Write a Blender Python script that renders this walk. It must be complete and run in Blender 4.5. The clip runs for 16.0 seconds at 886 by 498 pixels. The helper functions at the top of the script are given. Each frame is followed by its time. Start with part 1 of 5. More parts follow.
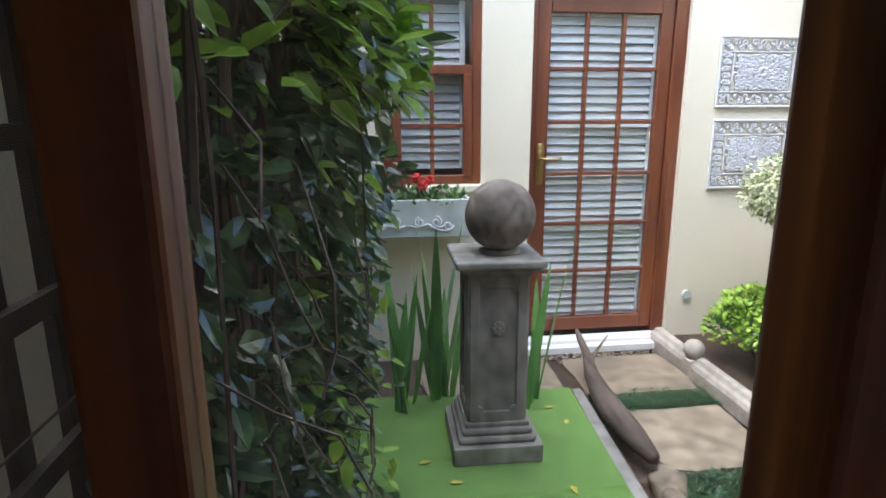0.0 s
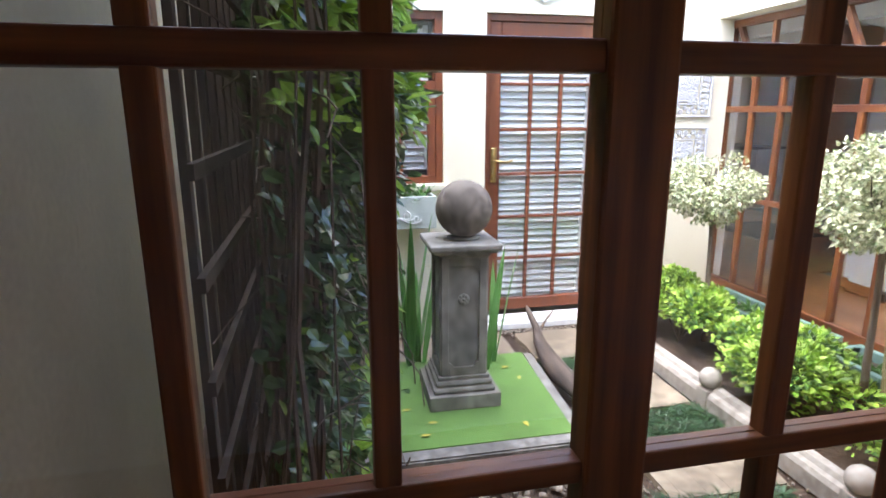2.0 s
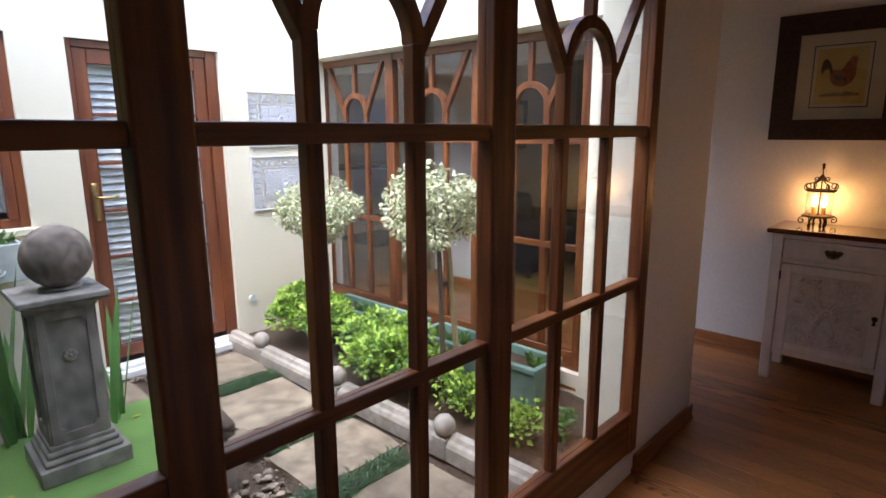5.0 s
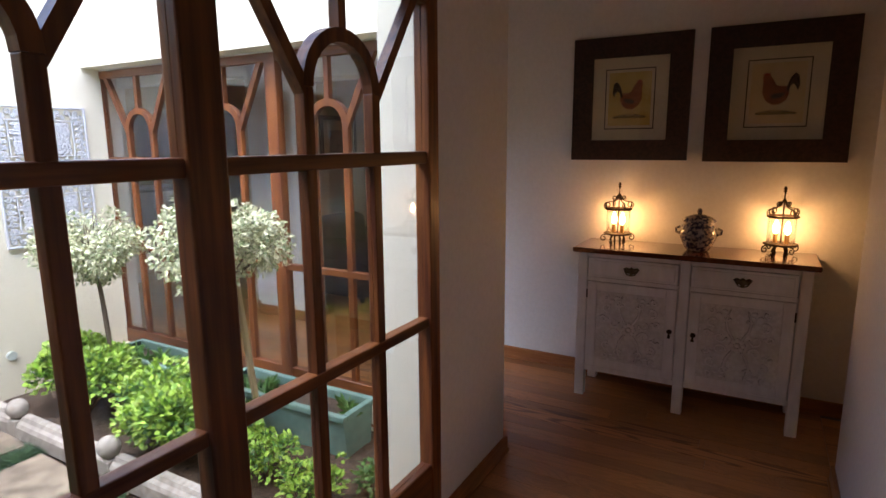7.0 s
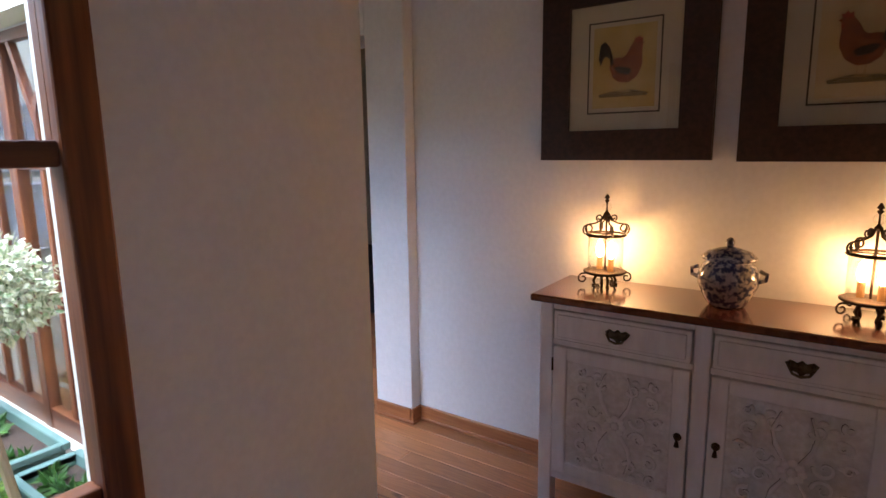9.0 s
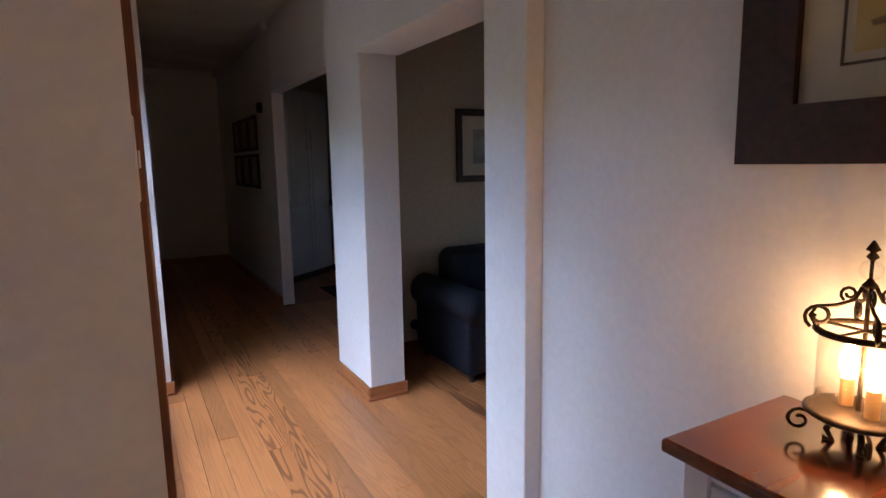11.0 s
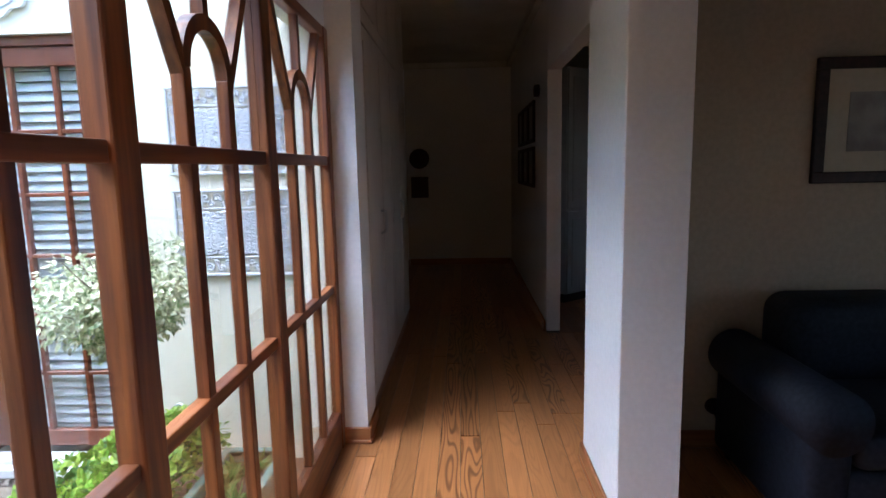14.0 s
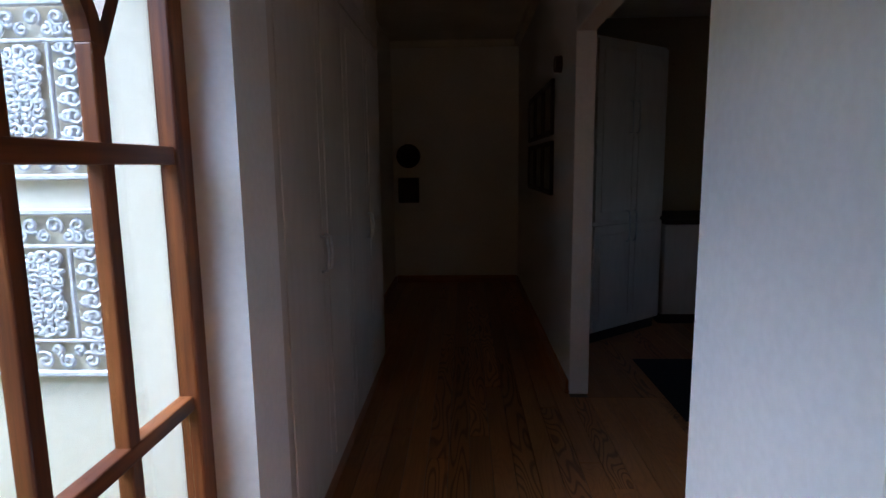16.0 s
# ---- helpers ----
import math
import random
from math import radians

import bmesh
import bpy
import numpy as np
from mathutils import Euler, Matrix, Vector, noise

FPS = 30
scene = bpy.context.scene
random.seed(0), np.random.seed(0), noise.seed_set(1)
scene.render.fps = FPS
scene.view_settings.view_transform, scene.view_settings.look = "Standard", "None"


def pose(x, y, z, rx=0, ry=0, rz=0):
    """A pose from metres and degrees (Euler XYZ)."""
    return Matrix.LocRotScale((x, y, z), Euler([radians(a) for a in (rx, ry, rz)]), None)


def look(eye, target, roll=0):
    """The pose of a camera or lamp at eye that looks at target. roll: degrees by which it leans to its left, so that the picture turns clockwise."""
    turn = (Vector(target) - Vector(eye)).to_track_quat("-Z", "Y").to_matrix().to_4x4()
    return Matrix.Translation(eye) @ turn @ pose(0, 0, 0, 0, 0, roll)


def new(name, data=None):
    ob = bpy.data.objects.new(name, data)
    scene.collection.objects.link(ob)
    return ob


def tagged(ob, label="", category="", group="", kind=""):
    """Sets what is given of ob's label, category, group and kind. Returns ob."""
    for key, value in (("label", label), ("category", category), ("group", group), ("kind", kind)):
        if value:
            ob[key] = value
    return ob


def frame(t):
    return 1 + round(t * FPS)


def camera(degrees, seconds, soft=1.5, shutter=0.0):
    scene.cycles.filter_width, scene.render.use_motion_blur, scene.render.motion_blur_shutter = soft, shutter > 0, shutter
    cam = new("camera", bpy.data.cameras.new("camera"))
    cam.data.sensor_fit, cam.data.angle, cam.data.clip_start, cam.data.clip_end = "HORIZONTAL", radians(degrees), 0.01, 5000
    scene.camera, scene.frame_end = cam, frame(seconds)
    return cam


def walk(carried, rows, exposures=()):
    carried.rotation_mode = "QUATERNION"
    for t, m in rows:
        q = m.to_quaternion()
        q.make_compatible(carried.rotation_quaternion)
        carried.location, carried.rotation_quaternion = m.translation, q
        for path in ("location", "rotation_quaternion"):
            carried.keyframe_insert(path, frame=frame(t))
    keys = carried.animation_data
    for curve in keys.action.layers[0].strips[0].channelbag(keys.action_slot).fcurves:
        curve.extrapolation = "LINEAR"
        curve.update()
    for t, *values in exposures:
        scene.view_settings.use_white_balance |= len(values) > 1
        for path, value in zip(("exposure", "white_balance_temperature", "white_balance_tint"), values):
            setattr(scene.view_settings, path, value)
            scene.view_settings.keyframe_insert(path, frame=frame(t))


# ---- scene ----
cam = camera(75.5, 16.0)
PATH = [
    (0, (0.298, -0.182, 1.33), (0.545, 1.752, 0.873), -0.2),
    (0.5, (0.268, -0.326, 1.335), (0.53, 1.606, 0.886), -0.2),
    (1, (0.238, -0.448, 1.34), (0.511, 1.481, 0.889), 0.0),
    (1.5, (0.198, -0.581, 1.384), (0.493, 1.342, 0.92), -0.2),
    (2, (0.133, -0.672, 1.398), (0.539, 1.231, 0.935), -0.1),
    (2.5, (0.096, -0.751, 1.406), (0.713, 1.094, 0.94), 0.1),
    (3, (0.104, -0.797, 1.421), (0.904, 0.975, 0.953), 0.2),
    (3.5, (0.118, -0.855, 1.435), (1.117, 0.816, 0.975), 0.0),
    (4, (0.137, -0.888, 1.449), (1.283, 0.69, 1.004), -0.1),
    (4.5, (0.16, -0.904, 1.458), (1.451, 0.564, 1.037), -0.2),
    (7, (0.602, -1.001, 1.512), (2.318, -0.038, 1.152), -0.4),
    (7.5, (0.914, -1.002, 1.492), (2.635, -0.046, 1.136), -0.4),
    (8, (1.228, -1.005, 1.501), (2.949, -0.052, 1.141), -0.6),
    (10.5, (2.826, -0.848, 1.406), (3.985, 0.753, 1.1), -0.9),
    (11, (3.019, -0.727, 1.427), (3.978, 1.002, 1.126), -1.0),
    (11.5, (3.206, -0.611, 1.431), (3.883, 1.248, 1.137), -1.0),
    (12, (3.412, -0.522, 1.452), (3.809, 1.416, 1.157), -1.8),
    (12.5, (3.5, -0.334, 1.416), (3.684, 1.638, 1.133), -1.4),
    (13, (3.571, -0.135, 1.418), (3.619, 1.844, 1.137), -1.2),
    (13.5, (3.638, 0.135, 1.389), (3.602, 2.114, 1.104), -0.9),
    (14, (3.679, 0.4, 1.378), (3.607, 2.378, 1.095), -1.2),
    (14.5, (3.682, 0.743, 1.373), (3.599, 2.721, 1.09), -0.9),
    (15, (3.703, 1.048, 1.354), (3.615, 3.026, 1.077), -1.2),
    (15.5, (3.717, 1.404, 1.382), (3.638, 3.382, 1.099), -0.6),
    (16, (3.731, 1.731, 1.388), (3.655, 3.709, 1.099), -0.7),
]
walk(cam, [(t, look(eye, target, roll)) for t, eye, target, roll in PATH], exposures=[(0.0, 2.45, 6500, 14), (1.0, 2.85, 6500, 15), (2.0, 3.1, 6550, 18), (3.0, 2.98, 6500, 18), (4.5, 2.55, 6450, 18), (7.0, 2.6, 6350, 18), (8.0, 3.05, 5950, 17), (10.5, 3.22, 5350, 15), (12.5, 3.4, 5350, 12), (14.0, 3.22, 5550, 11), (15.0, 3.15, 5600, 11), (16.0, 3.03, 5450, 10)])

# ---- world and light ----
world = bpy.data.worlds.new("overcast_sky")
scene.world = world
world.use_nodes = True
wn = world.node_tree.nodes
sky = wn.new("ShaderNodeTexSky")
sky.sky_type = "NISHITA"
sky.sun_disc = False
sky.sun_elevation = radians(62)
sky.sun_rotation = radians(247)
sky.dust_density = 1.5
wn["Background"].inputs["Strength"].default_value = 0.15
world.node_tree.links.new(sky.outputs["Color"], wn["Background"].inputs["Color"])
sun_data = bpy.data.lights.new("sun", "SUN")
sun_data.energy = 1.45
sun_data.angle = radians(75)
sun_data.color = (0.93, 0.97, 1.0)
sun = new("sun", sun_data)
sun.matrix_world = look((0.3, 0.80, 6.3), (3.1, 0.95, 0.3))


# ---- materials ----
def material(name, c1, c2, scale=(8, 8, 8), rough=0.6, metal=0.0, bump=0.2, dist=0.003, big=1.2, bigamt=0.2,
             rand=0.0, detail=6.0, island=0.0, coat=0.0, spec=0.5, translucent=0.0, warp=0.0, hi=0.65, lo=0.35):
    """Two colours mixed by a grain noise, toned by a larger noise, with a fine relief."""
    m = bpy.data.materials.new(name)
    m.use_nodes = True
    t = m.node_tree
    n, l = t.nodes, t.links
    b = n["Principled BSDF"]
    tc = n.new("ShaderNodeTexCoord")
    mp = n.new("ShaderNodeMapping")
    mp.inputs["Scale"].default_value = scale
    l.new(tc.outputs["Object"], mp.inputs["Vector"])
    vec = mp.outputs["Vector"]
    if rand:
        oi = n.new("ShaderNodeObjectInfo")
        mul = n.new("ShaderNodeMath")
        mul.operation = "MULTIPLY"
        mul.inputs[1].default_value = 37.0
        l.new(oi.outputs["Random"], mul.inputs[0])
        add = n.new("ShaderNodeVectorMath")
        l.new(vec, add.inputs[0])
        l.new(mul.outputs[0], add.inputs[1])
        vec = add.outputs[0]
    g = n.new("ShaderNodeTexNoise")
    g.inputs["Scale"].default_value = 1.0
    g.inputs["Detail"].default_value = detail
    g.inputs["Distortion"].default_value = warp
    l.new(vec, g.inputs["Vector"])
    ramp = n.new("ShaderNodeMapRange")
    ramp.inputs["From Min"].default_value = lo
    ramp.inputs["From Max"].default_value = hi
    l.new(g.outputs["Fac"], ramp.inputs["Value"])
    mix = n.new("ShaderNodeMix")
    mix.data_type = "RGBA"
    mix.inputs["A"].default_value = (*c1, 1)
    mix.inputs["B"].default_value = (*c2, 1)
    l.new(ramp.outputs["Result"], mix.inputs["Factor"])
    w = n.new("ShaderNodeTexNoise")
    w.inputs["Scale"].default_value = big
    w.inputs["Detail"].default_value = 4.0
    l.new(tc.outputs["Object"], w.inputs["Vector"])
    tone = n.new("ShaderNodeMapRange")
    tone.inputs["From Min"].default_value = 0.3
    tone.inputs["From Max"].default_value = 0.7
    tone.inputs["To Min"].default_value = 1 - bigamt
    tone.inputs["To Max"].default_value = 1 + bigamt * 0.5
    l.new(w.outputs["Fac"], tone.inputs["Value"])
    value = tone.outputs["Result"]
    if rand or island:
        if island:
            src = n.new("ShaderNodeNewGeometry").outputs["Random Per Island"]
        else:
            src = oi.outputs["Random"]
        k = rand or island
        rr = n.new("ShaderNodeMapRange")
        rr.inputs["To Min"].default_value = 1 - k
        rr.inputs["To Max"].default_value = 1 + k
        l.new(src, rr.inputs["Value"])
        mm = n.new("ShaderNodeMath")
        mm.operation = "MULTIPLY"
        l.new(value, mm.inputs[0])
        l.new(rr.outputs["Result"], mm.inputs[1])
        value = mm.outputs[0]
    hsv = n.new("ShaderNodeHueSaturation")
    l.new(mix.outputs["Result"], hsv.inputs["Color"])
    l.new(value, hsv.inputs["Value"])
    l.new(hsv.outputs["Color"], b.inputs["Base Color"])
    b.inputs["Roughness"].default_value = rough
    b.inputs["Metallic"].default_value = metal
    b.inputs["Coat Weight"].default_value = coat
    b.inputs["Coat Roughness"].default_value = 0.12
    b.inputs["Specular IOR Level"].default_value = spec
    if bump:
        bp = n.new("ShaderNodeBump")
        bp.inputs["Strength"].default_value = bump
        bp.inputs["Distance"].default_value = dist
        l.new(g.outputs["Fac"], bp.inputs["Height"])
        l.new(bp.outputs["Normal"], b.inputs["Normal"])
    if translucent:
        tr = n.new("ShaderNodeBsdfTranslucent")
        l.new(hsv.outputs["Color"], tr.inputs["Color"])
        ms = n.new("ShaderNodeMixShader")
        ms.inputs["Fac"].default_value = translucent
        l.new(b.outputs["BSDF"], ms.inputs[1])
        l.new(tr.outputs["BSDF"], ms.inputs[2])
        l.new(ms.outputs["Shader"], n["Material Output"].inputs["Surface"])
    return m


def glass_material(name, tint=(1, 1, 1)):
    """Clear thin glass: light passes straight through, the gloss follows the angle."""
    m = bpy.data.materials.new(name)
    m.use_nodes = True
    n, l = m.node_tree.nodes, m.node_tree.links
    n.remove(n["Principled BSDF"])
    clear = n.new("ShaderNodeBsdfTransparent")
    clear.inputs["Color"].default_value = (*tint, 1)
    gloss = n.new("ShaderNodeBsdfGlossy")
    gloss.inputs["Roughness"].default_value = 0.0
    lw = n.new("ShaderNodeLayerWeight")
    lw.inputs["Blend"].default_value = 0.5
    power = n.new("ShaderNodeMath")
    power.operation = "POWER"
    power.inputs[1].default_value = 3.0
    l.new(lw.outputs["Facing"], power.inputs[0])
    span = n.new("ShaderNodeMapRange")
    span.inputs["To Min"].default_value = 0.05
    span.inputs["To Max"].default_value = 0.8
    l.new(power.outputs[0], span.inputs["Value"])
    mix = n.new("ShaderNodeMixShader")
    l.new(span.outputs["Result"], mix.inputs["Fac"])
    l.new(clear.outputs["BSDF"], mix.inputs[1])
    l.new(gloss.outputs["BSDF"], mix.inputs[2])
    l.new(mix.outputs["Shader"], n["Material Output"].inputs["Surface"])
    return m


def board_material(name, bold):
    """Varnished pine: growth rings as contour bands of a long smooth noise, with fine pores and a tone of its own."""
    m = bpy.data.materials.new(name)
    m.use_nodes = True
    t = m.node_tree
    n, l = t.nodes, t.links
    b = n["Principled BSDF"]
    tc = n.new("ShaderNodeTexCoord")
    oi = n.new("ShaderNodeObjectInfo")
    sh = n.new("ShaderNodeMath"); sh.operation = "MULTIPLY"; sh.inputs[1].default_value = 53.0
    l.new(oi.outputs["Random"], sh.inputs[0])
    def field(scale, detail):
        mp = n.new("ShaderNodeMapping"); mp.inputs["Scale"].default_value = scale
        l.new(tc.outputs["Object"], mp.inputs["Vector"])
        ad = n.new("ShaderNodeVectorMath")
        l.new(mp.outputs["Vector"], ad.inputs[0]); l.new(sh.outputs[0], ad.inputs[1])
        g = n.new("ShaderNodeTexNoise"); g.inputs["Scale"].default_value = 1.0; g.inputs["Detail"].default_value = detail
        l.new(ad.outputs[0], g.inputs["Vector"])
        return g.outputs["Fac"]
    def calc(op, a, v):
        q = n.new("ShaderNodeMath"); q.operation = op
        l.new(a, q.inputs[0])
        if hasattr(v, "links"):
            l.new(v, q.inputs[1])
        else:
            q.inputs[1].default_value = v
        return q.outputs[0]
    rings = calc("SINE", calc("MULTIPLY", field((9.0, 2.2, 9.0), 1.0), 95.0), 0.0)
    pores = field((160.0, 5.0, 160.0), 3.0)
    cloud = field((6.0, 1.6, 6.0), 3.0)
    band = n.new("ShaderNodeMapRange"); band.inputs["From Min"].default_value = 0.1; band.inputs["From Max"].default_value = 0.95
    band.inputs["To Max"].default_value = bold
    l.new(rings, band.inputs["Value"])
    mix = n.new("ShaderNodeMix"); mix.data_type = "RGBA"
    mix.inputs["A"].default_value = (0.51, 0.215, 0.074, 1); mix.inputs["B"].default_value = (0.17, 0.055, 0.018, 1)
    l.new(calc("MULTIPLY", band.outputs["Result"], 0.85), mix.inputs["Factor"])
    tone = n.new("ShaderNodeMapRange"); tone.inputs["To Min"].default_value = 0.74; tone.inputs["To Max"].default_value = 1.16
    l.new(oi.outputs["Random"], tone.inputs["Value"])
    fine = n.new("ShaderNodeMapRange"); fine.inputs["From Min"].default_value = 0.3; fine.inputs["From Max"].default_value = 0.7
    fine.inputs["To Min"].default_value = 0.90; fine.inputs["To Max"].default_value = 1.06
    l.new(pores, fine.inputs["Value"])
    soft = n.new("ShaderNodeMapRange"); soft.inputs["From Min"].default_value = 0.3; soft.inputs["From Max"].default_value = 0.7
    soft.inputs["To Min"].default_value = 0.86; soft.inputs["To Max"].default_value = 1.08
    l.new(cloud, soft.inputs["Value"])
    val = calc("MULTIPLY", calc("MULTIPLY", tone.outputs["Result"], fine.outputs["Result"]), soft.outputs["Result"])
    hsv = n.new("ShaderNodeHueSaturation")
    l.new(mix.outputs["Result"], hsv.inputs["Color"]); l.new(val, hsv.inputs["Value"])
    l.new(hsv.outputs["Color"], b.inputs["Base Color"])
    b.inputs["Roughness"].default_value = 0.36
    b.inputs["Coat Weight"].default_value = 0.2
    b.inputs["Coat Roughness"].default_value = 0.2
    bp = n.new("ShaderNodeBump"); bp.inputs["Strength"].default_value = 0.12; bp.inputs["Distance"].default_value = 0.0008
    l.new(pores, bp.inputs["Height"]); l.new(bp.outputs["Normal"], b.inputs["Normal"])
    return m


def glow_material(name, color, strength):
    m = bpy.data.materials.new(name)
    m.use_nodes = True
    b = m.node_tree.nodes["Principled BSDF"]
    b.inputs["Emission Color"].default_value = (*color, 1)
    b.inputs["Emission Strength"].default_value = strength
    return m


CREAM = material("cream_plaster", (0.78, 0.725, 0.575), (0.84, 0.785, 0.635), (60, 60, 60), 0.85, bump=0.25, dist=0.002, big=0.8, bigamt=0.08)
WALL = material("interior_paint", (0.77, 0.765, 0.77), (0.81, 0.805, 0.81), (45, 45, 45), 0.75, bump=0.2, dist=0.0015, big=0.9, bigamt=0.07)
CEIL = material("ceiling_paint", (0.70, 0.68, 0.64), (0.74, 0.72, 0.68), (30, 30, 30), 0.85, bump=0.1)
MAHOG = material("mahogany_upright", (0.085, 0.021, 0.008), (0.235, 0.076, 0.019), (38, 38, 2.2), 0.42, bump=0.12, dist=0.001, big=2.0, bigamt=0.3, rand=0.12, coat=0.08)
MAHOG_X = material("mahogany_rail", (0.085, 0.021, 0.008), (0.235, 0.076, 0.019), (2.2, 2.2, 38), 0.42, bump=0.12, dist=0.001, big=2.0, bigamt=0.3, rand=0.12, coat=0.08)
DOORWOOD = material("door_hardwood", (0.13, 0.030, 0.012), (0.24, 0.070, 0.026), (38, 38, 2.2), 0.38, bump=0.1, dist=0.001, big=2.0, bigamt=0.2, coat=0.2)
SKIRT = material("varnished_pine_skirting", (0.30, 0.105, 0.035), (0.42, 0.17, 0.06), (3, 3, 60), 0.4, bump=0.1, dist=0.001, coat=0.2)
OAK = board_material("pine_board", 0.22)
OAK_CATHEDRAL = board_material("pine_board_bold_grain", 1.0)
SANDWALL = material("warm_sand_plaster", (0.62, 0.52, 0.375), (0.70, 0.595, 0.44), (50, 50, 50), 0.88, bump=0.3, dist=0.002, big=2.2, bigamt=0.16)
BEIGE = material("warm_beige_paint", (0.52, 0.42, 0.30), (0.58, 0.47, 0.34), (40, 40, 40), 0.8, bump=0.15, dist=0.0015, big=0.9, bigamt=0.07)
SHUTTER = material("white_shutter_paint", (0.78, 0.80, 0.82), (0.84, 0.85, 0.86), (20, 20, 20), 0.5, bump=0.05)
GLASS = glass_material("window_glass", (0.97, 0.985, 0.98))
# dark backing colour; on the shuttered room it stands in for dimness
DARK = material("dark_grey_backing", (0.20, 0.19, 0.18), (0.24, 0.23, 0.21), (10, 10, 10), 0.9, bump=0.05)
CONC = material("weathered_cast_stone", (0.17, 0.155, 0.14), (0.32, 0.30, 0.275), (22, 22, 14), 0.9, bump=0.5, dist=0.004, big=4.0, bigamt=0.35)
KERB = material("cast_stone_edging", (0.30, 0.27, 0.235), (0.46, 0.42, 0.37), (26, 26, 26), 0.9, bump=0.4, dist=0.003, big=3.0, bigamt=0.25, rand=0.08)
BALL = material("lichen_spotted_stone", (0.10, 0.076, 0.062), (0.27, 0.225, 0.19), (26, 26, 22), 0.85, bump=0.5, dist=0.004, big=7.0, bigamt=0.4, warp=0.6)
SLAB = material("sandstone_slab", (0.17, 0.135, 0.098), (0.31, 0.25, 0.18), (14, 14, 14), 0.85, bump=0.3, dist=0.003, big=3.5, bigamt=0.3, rand=0.25)
SOIL = material("dark_garden_soil", (0.035, 0.022, 0.015), (0.10, 0.066, 0.045), (40, 40, 40), 0.95, bump=0.9, dist=0.012, big=5.0, bigamt=0.3)
TURF = material("artificial_turf", (0.085, 0.19, 0.036), (0.175, 0.32, 0.078), (160, 160, 160), 0.9, bump=0.6, dist=0.004, big=5.0, bigamt=0.2)
LEAF_V = material("glossy_vine_leaf", (0.044, 0.098, 0.035), (0.15, 0.25, 0.095), (40, 40, 40), 0.22, bump=0.1, coat=0.8, island=0.45, bigamt=0.2, translucent=0.36)
# young growth; its bright green also stands in for sunlight on the upper vine
LEAF_N = material("young_sunlit_vine_leaf", (0.22, 0.42, 0.045), (0.44, 0.64, 0.11), (40, 40, 40), 0.32, bump=0.1, island=0.35, translucent=0.45)
LEAF_L = material("lime_shrub_leaf", (0.18, 0.39, 0.04), (0.47, 0.64, 0.11), (25, 25, 25), 0.45, bump=0.1, island=0.4, translucent=0.25, big=6.0, bigamt=0.3)
LEAF_W = material("variegated_leaf", (0.22, 0.32, 0.13), (0.78, 0.78, 0.55), (45, 45, 45), 0.45, bump=0.1, island=0.3, translucent=0.25, hi=0.52, lo=0.38)
LEAF_D = material("dark_ground_cover", (0.012, 0.040, 0.014), (0.04, 0.10, 0.035), (30, 30, 30), 0.5, bump=0.0, island=0.4, translucent=0.1)
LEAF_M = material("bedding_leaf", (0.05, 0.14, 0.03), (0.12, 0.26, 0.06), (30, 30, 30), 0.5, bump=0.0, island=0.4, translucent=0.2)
BLADE = material("sword_leaf", (0.08, 0.24, 0.05), (0.18, 0.40, 0.12), (30, 30, 2), 0.4, bump=0.1, island=0.3, translucent=0.2)
BARK = material("brown_bark", (0.085, 0.058, 0.042), (0.20, 0.15, 0.11), (40, 40, 8), 0.9, bump=0.6, dist=0.004)
STAKE = material("pale_stake_wood", (0.36, 0.25, 0.14), (0.48, 0.36, 0.22), (40, 40, 3), 0.7, bump=0.2)
TRELLIS = material("dark_trellis_timber", (0.050, 0.035, 0.027), (0.10, 0.072, 0.055), (30, 30, 6), 0.75, bump=0.4)
GREENBOX = material("green_planter_paint", (0.12, 0.22, 0.19), (0.17, 0.28, 0.24), (18, 18, 18), 0.6, bump=0.15, big=5.0, bigamt=0.2)
GREYBOX = material("pale_grey_trough", (0.46, 0.51, 0.49), (0.55, 0.60, 0.57), (14, 14, 14), 0.7, bump=0.1, big=3, bigamt=0.15)
WHITE_IRON = material("white_painted_iron", (0.78, 0.79, 0.80), (0.84, 0.85, 0.86), (40, 40, 40), 0.45, bump=0.1)
PANELW = material("pewter_white_casting", (0.60, 0.61, 0.65), (0.74, 0.76, 0.80), (60, 60, 60), 0.5, bump=0.2)
BRASS = material("aged_brass", (0.45, 0.30, 0.11), (0.62, 0.45, 0.20), (60, 60, 60), 0.35, metal=1.0, bump=0.1)
IRON = material("dark_wrought_iron", (0.035, 0.022, 0.014), (0.09, 0.055, 0.03), (50, 50, 50), 0.5, metal=0.7, bump=0.2)
CABW = material("distressed_white_paint", (0.80, 0.765, 0.77), (0.87, 0.84, 0.845), (30, 30, 8), 0.6, bump=0.25, dist=0.001, big=6.0, bigamt=0.08)
LINE_D = material("dark_brown_line", (0.085, 0.060, 0.050), (0.19, 0.145, 0.125), (60, 60, 60), 0.7, bump=0.1)
CABTOP = material("polished_cherry_top", (0.095, 0.020, 0.007), (0.17, 0.046, 0.016), (30, 2.5, 30), 0.16, bump=0.04, big=3.0, bigamt=0.2, coat=0.7)
PICFRAME = material("dark_walnut_frame", (0.020, 0.007, 0.006), (0.046, 0.016, 0.013), (50, 50, 50), 0.6, bump=0.4, dist=0.002)
MOUNT = material("cream_mount_board", (0.62, 0.55, 0.42), (0.66, 0.59, 0.46), (30, 30, 30), 0.9, bump=0.05)
PAPER = material("buff_print_paper", (0.60, 0.46, 0.24), (0.66, 0.54, 0.33), (12, 12, 12), 0.9, bump=0.0)
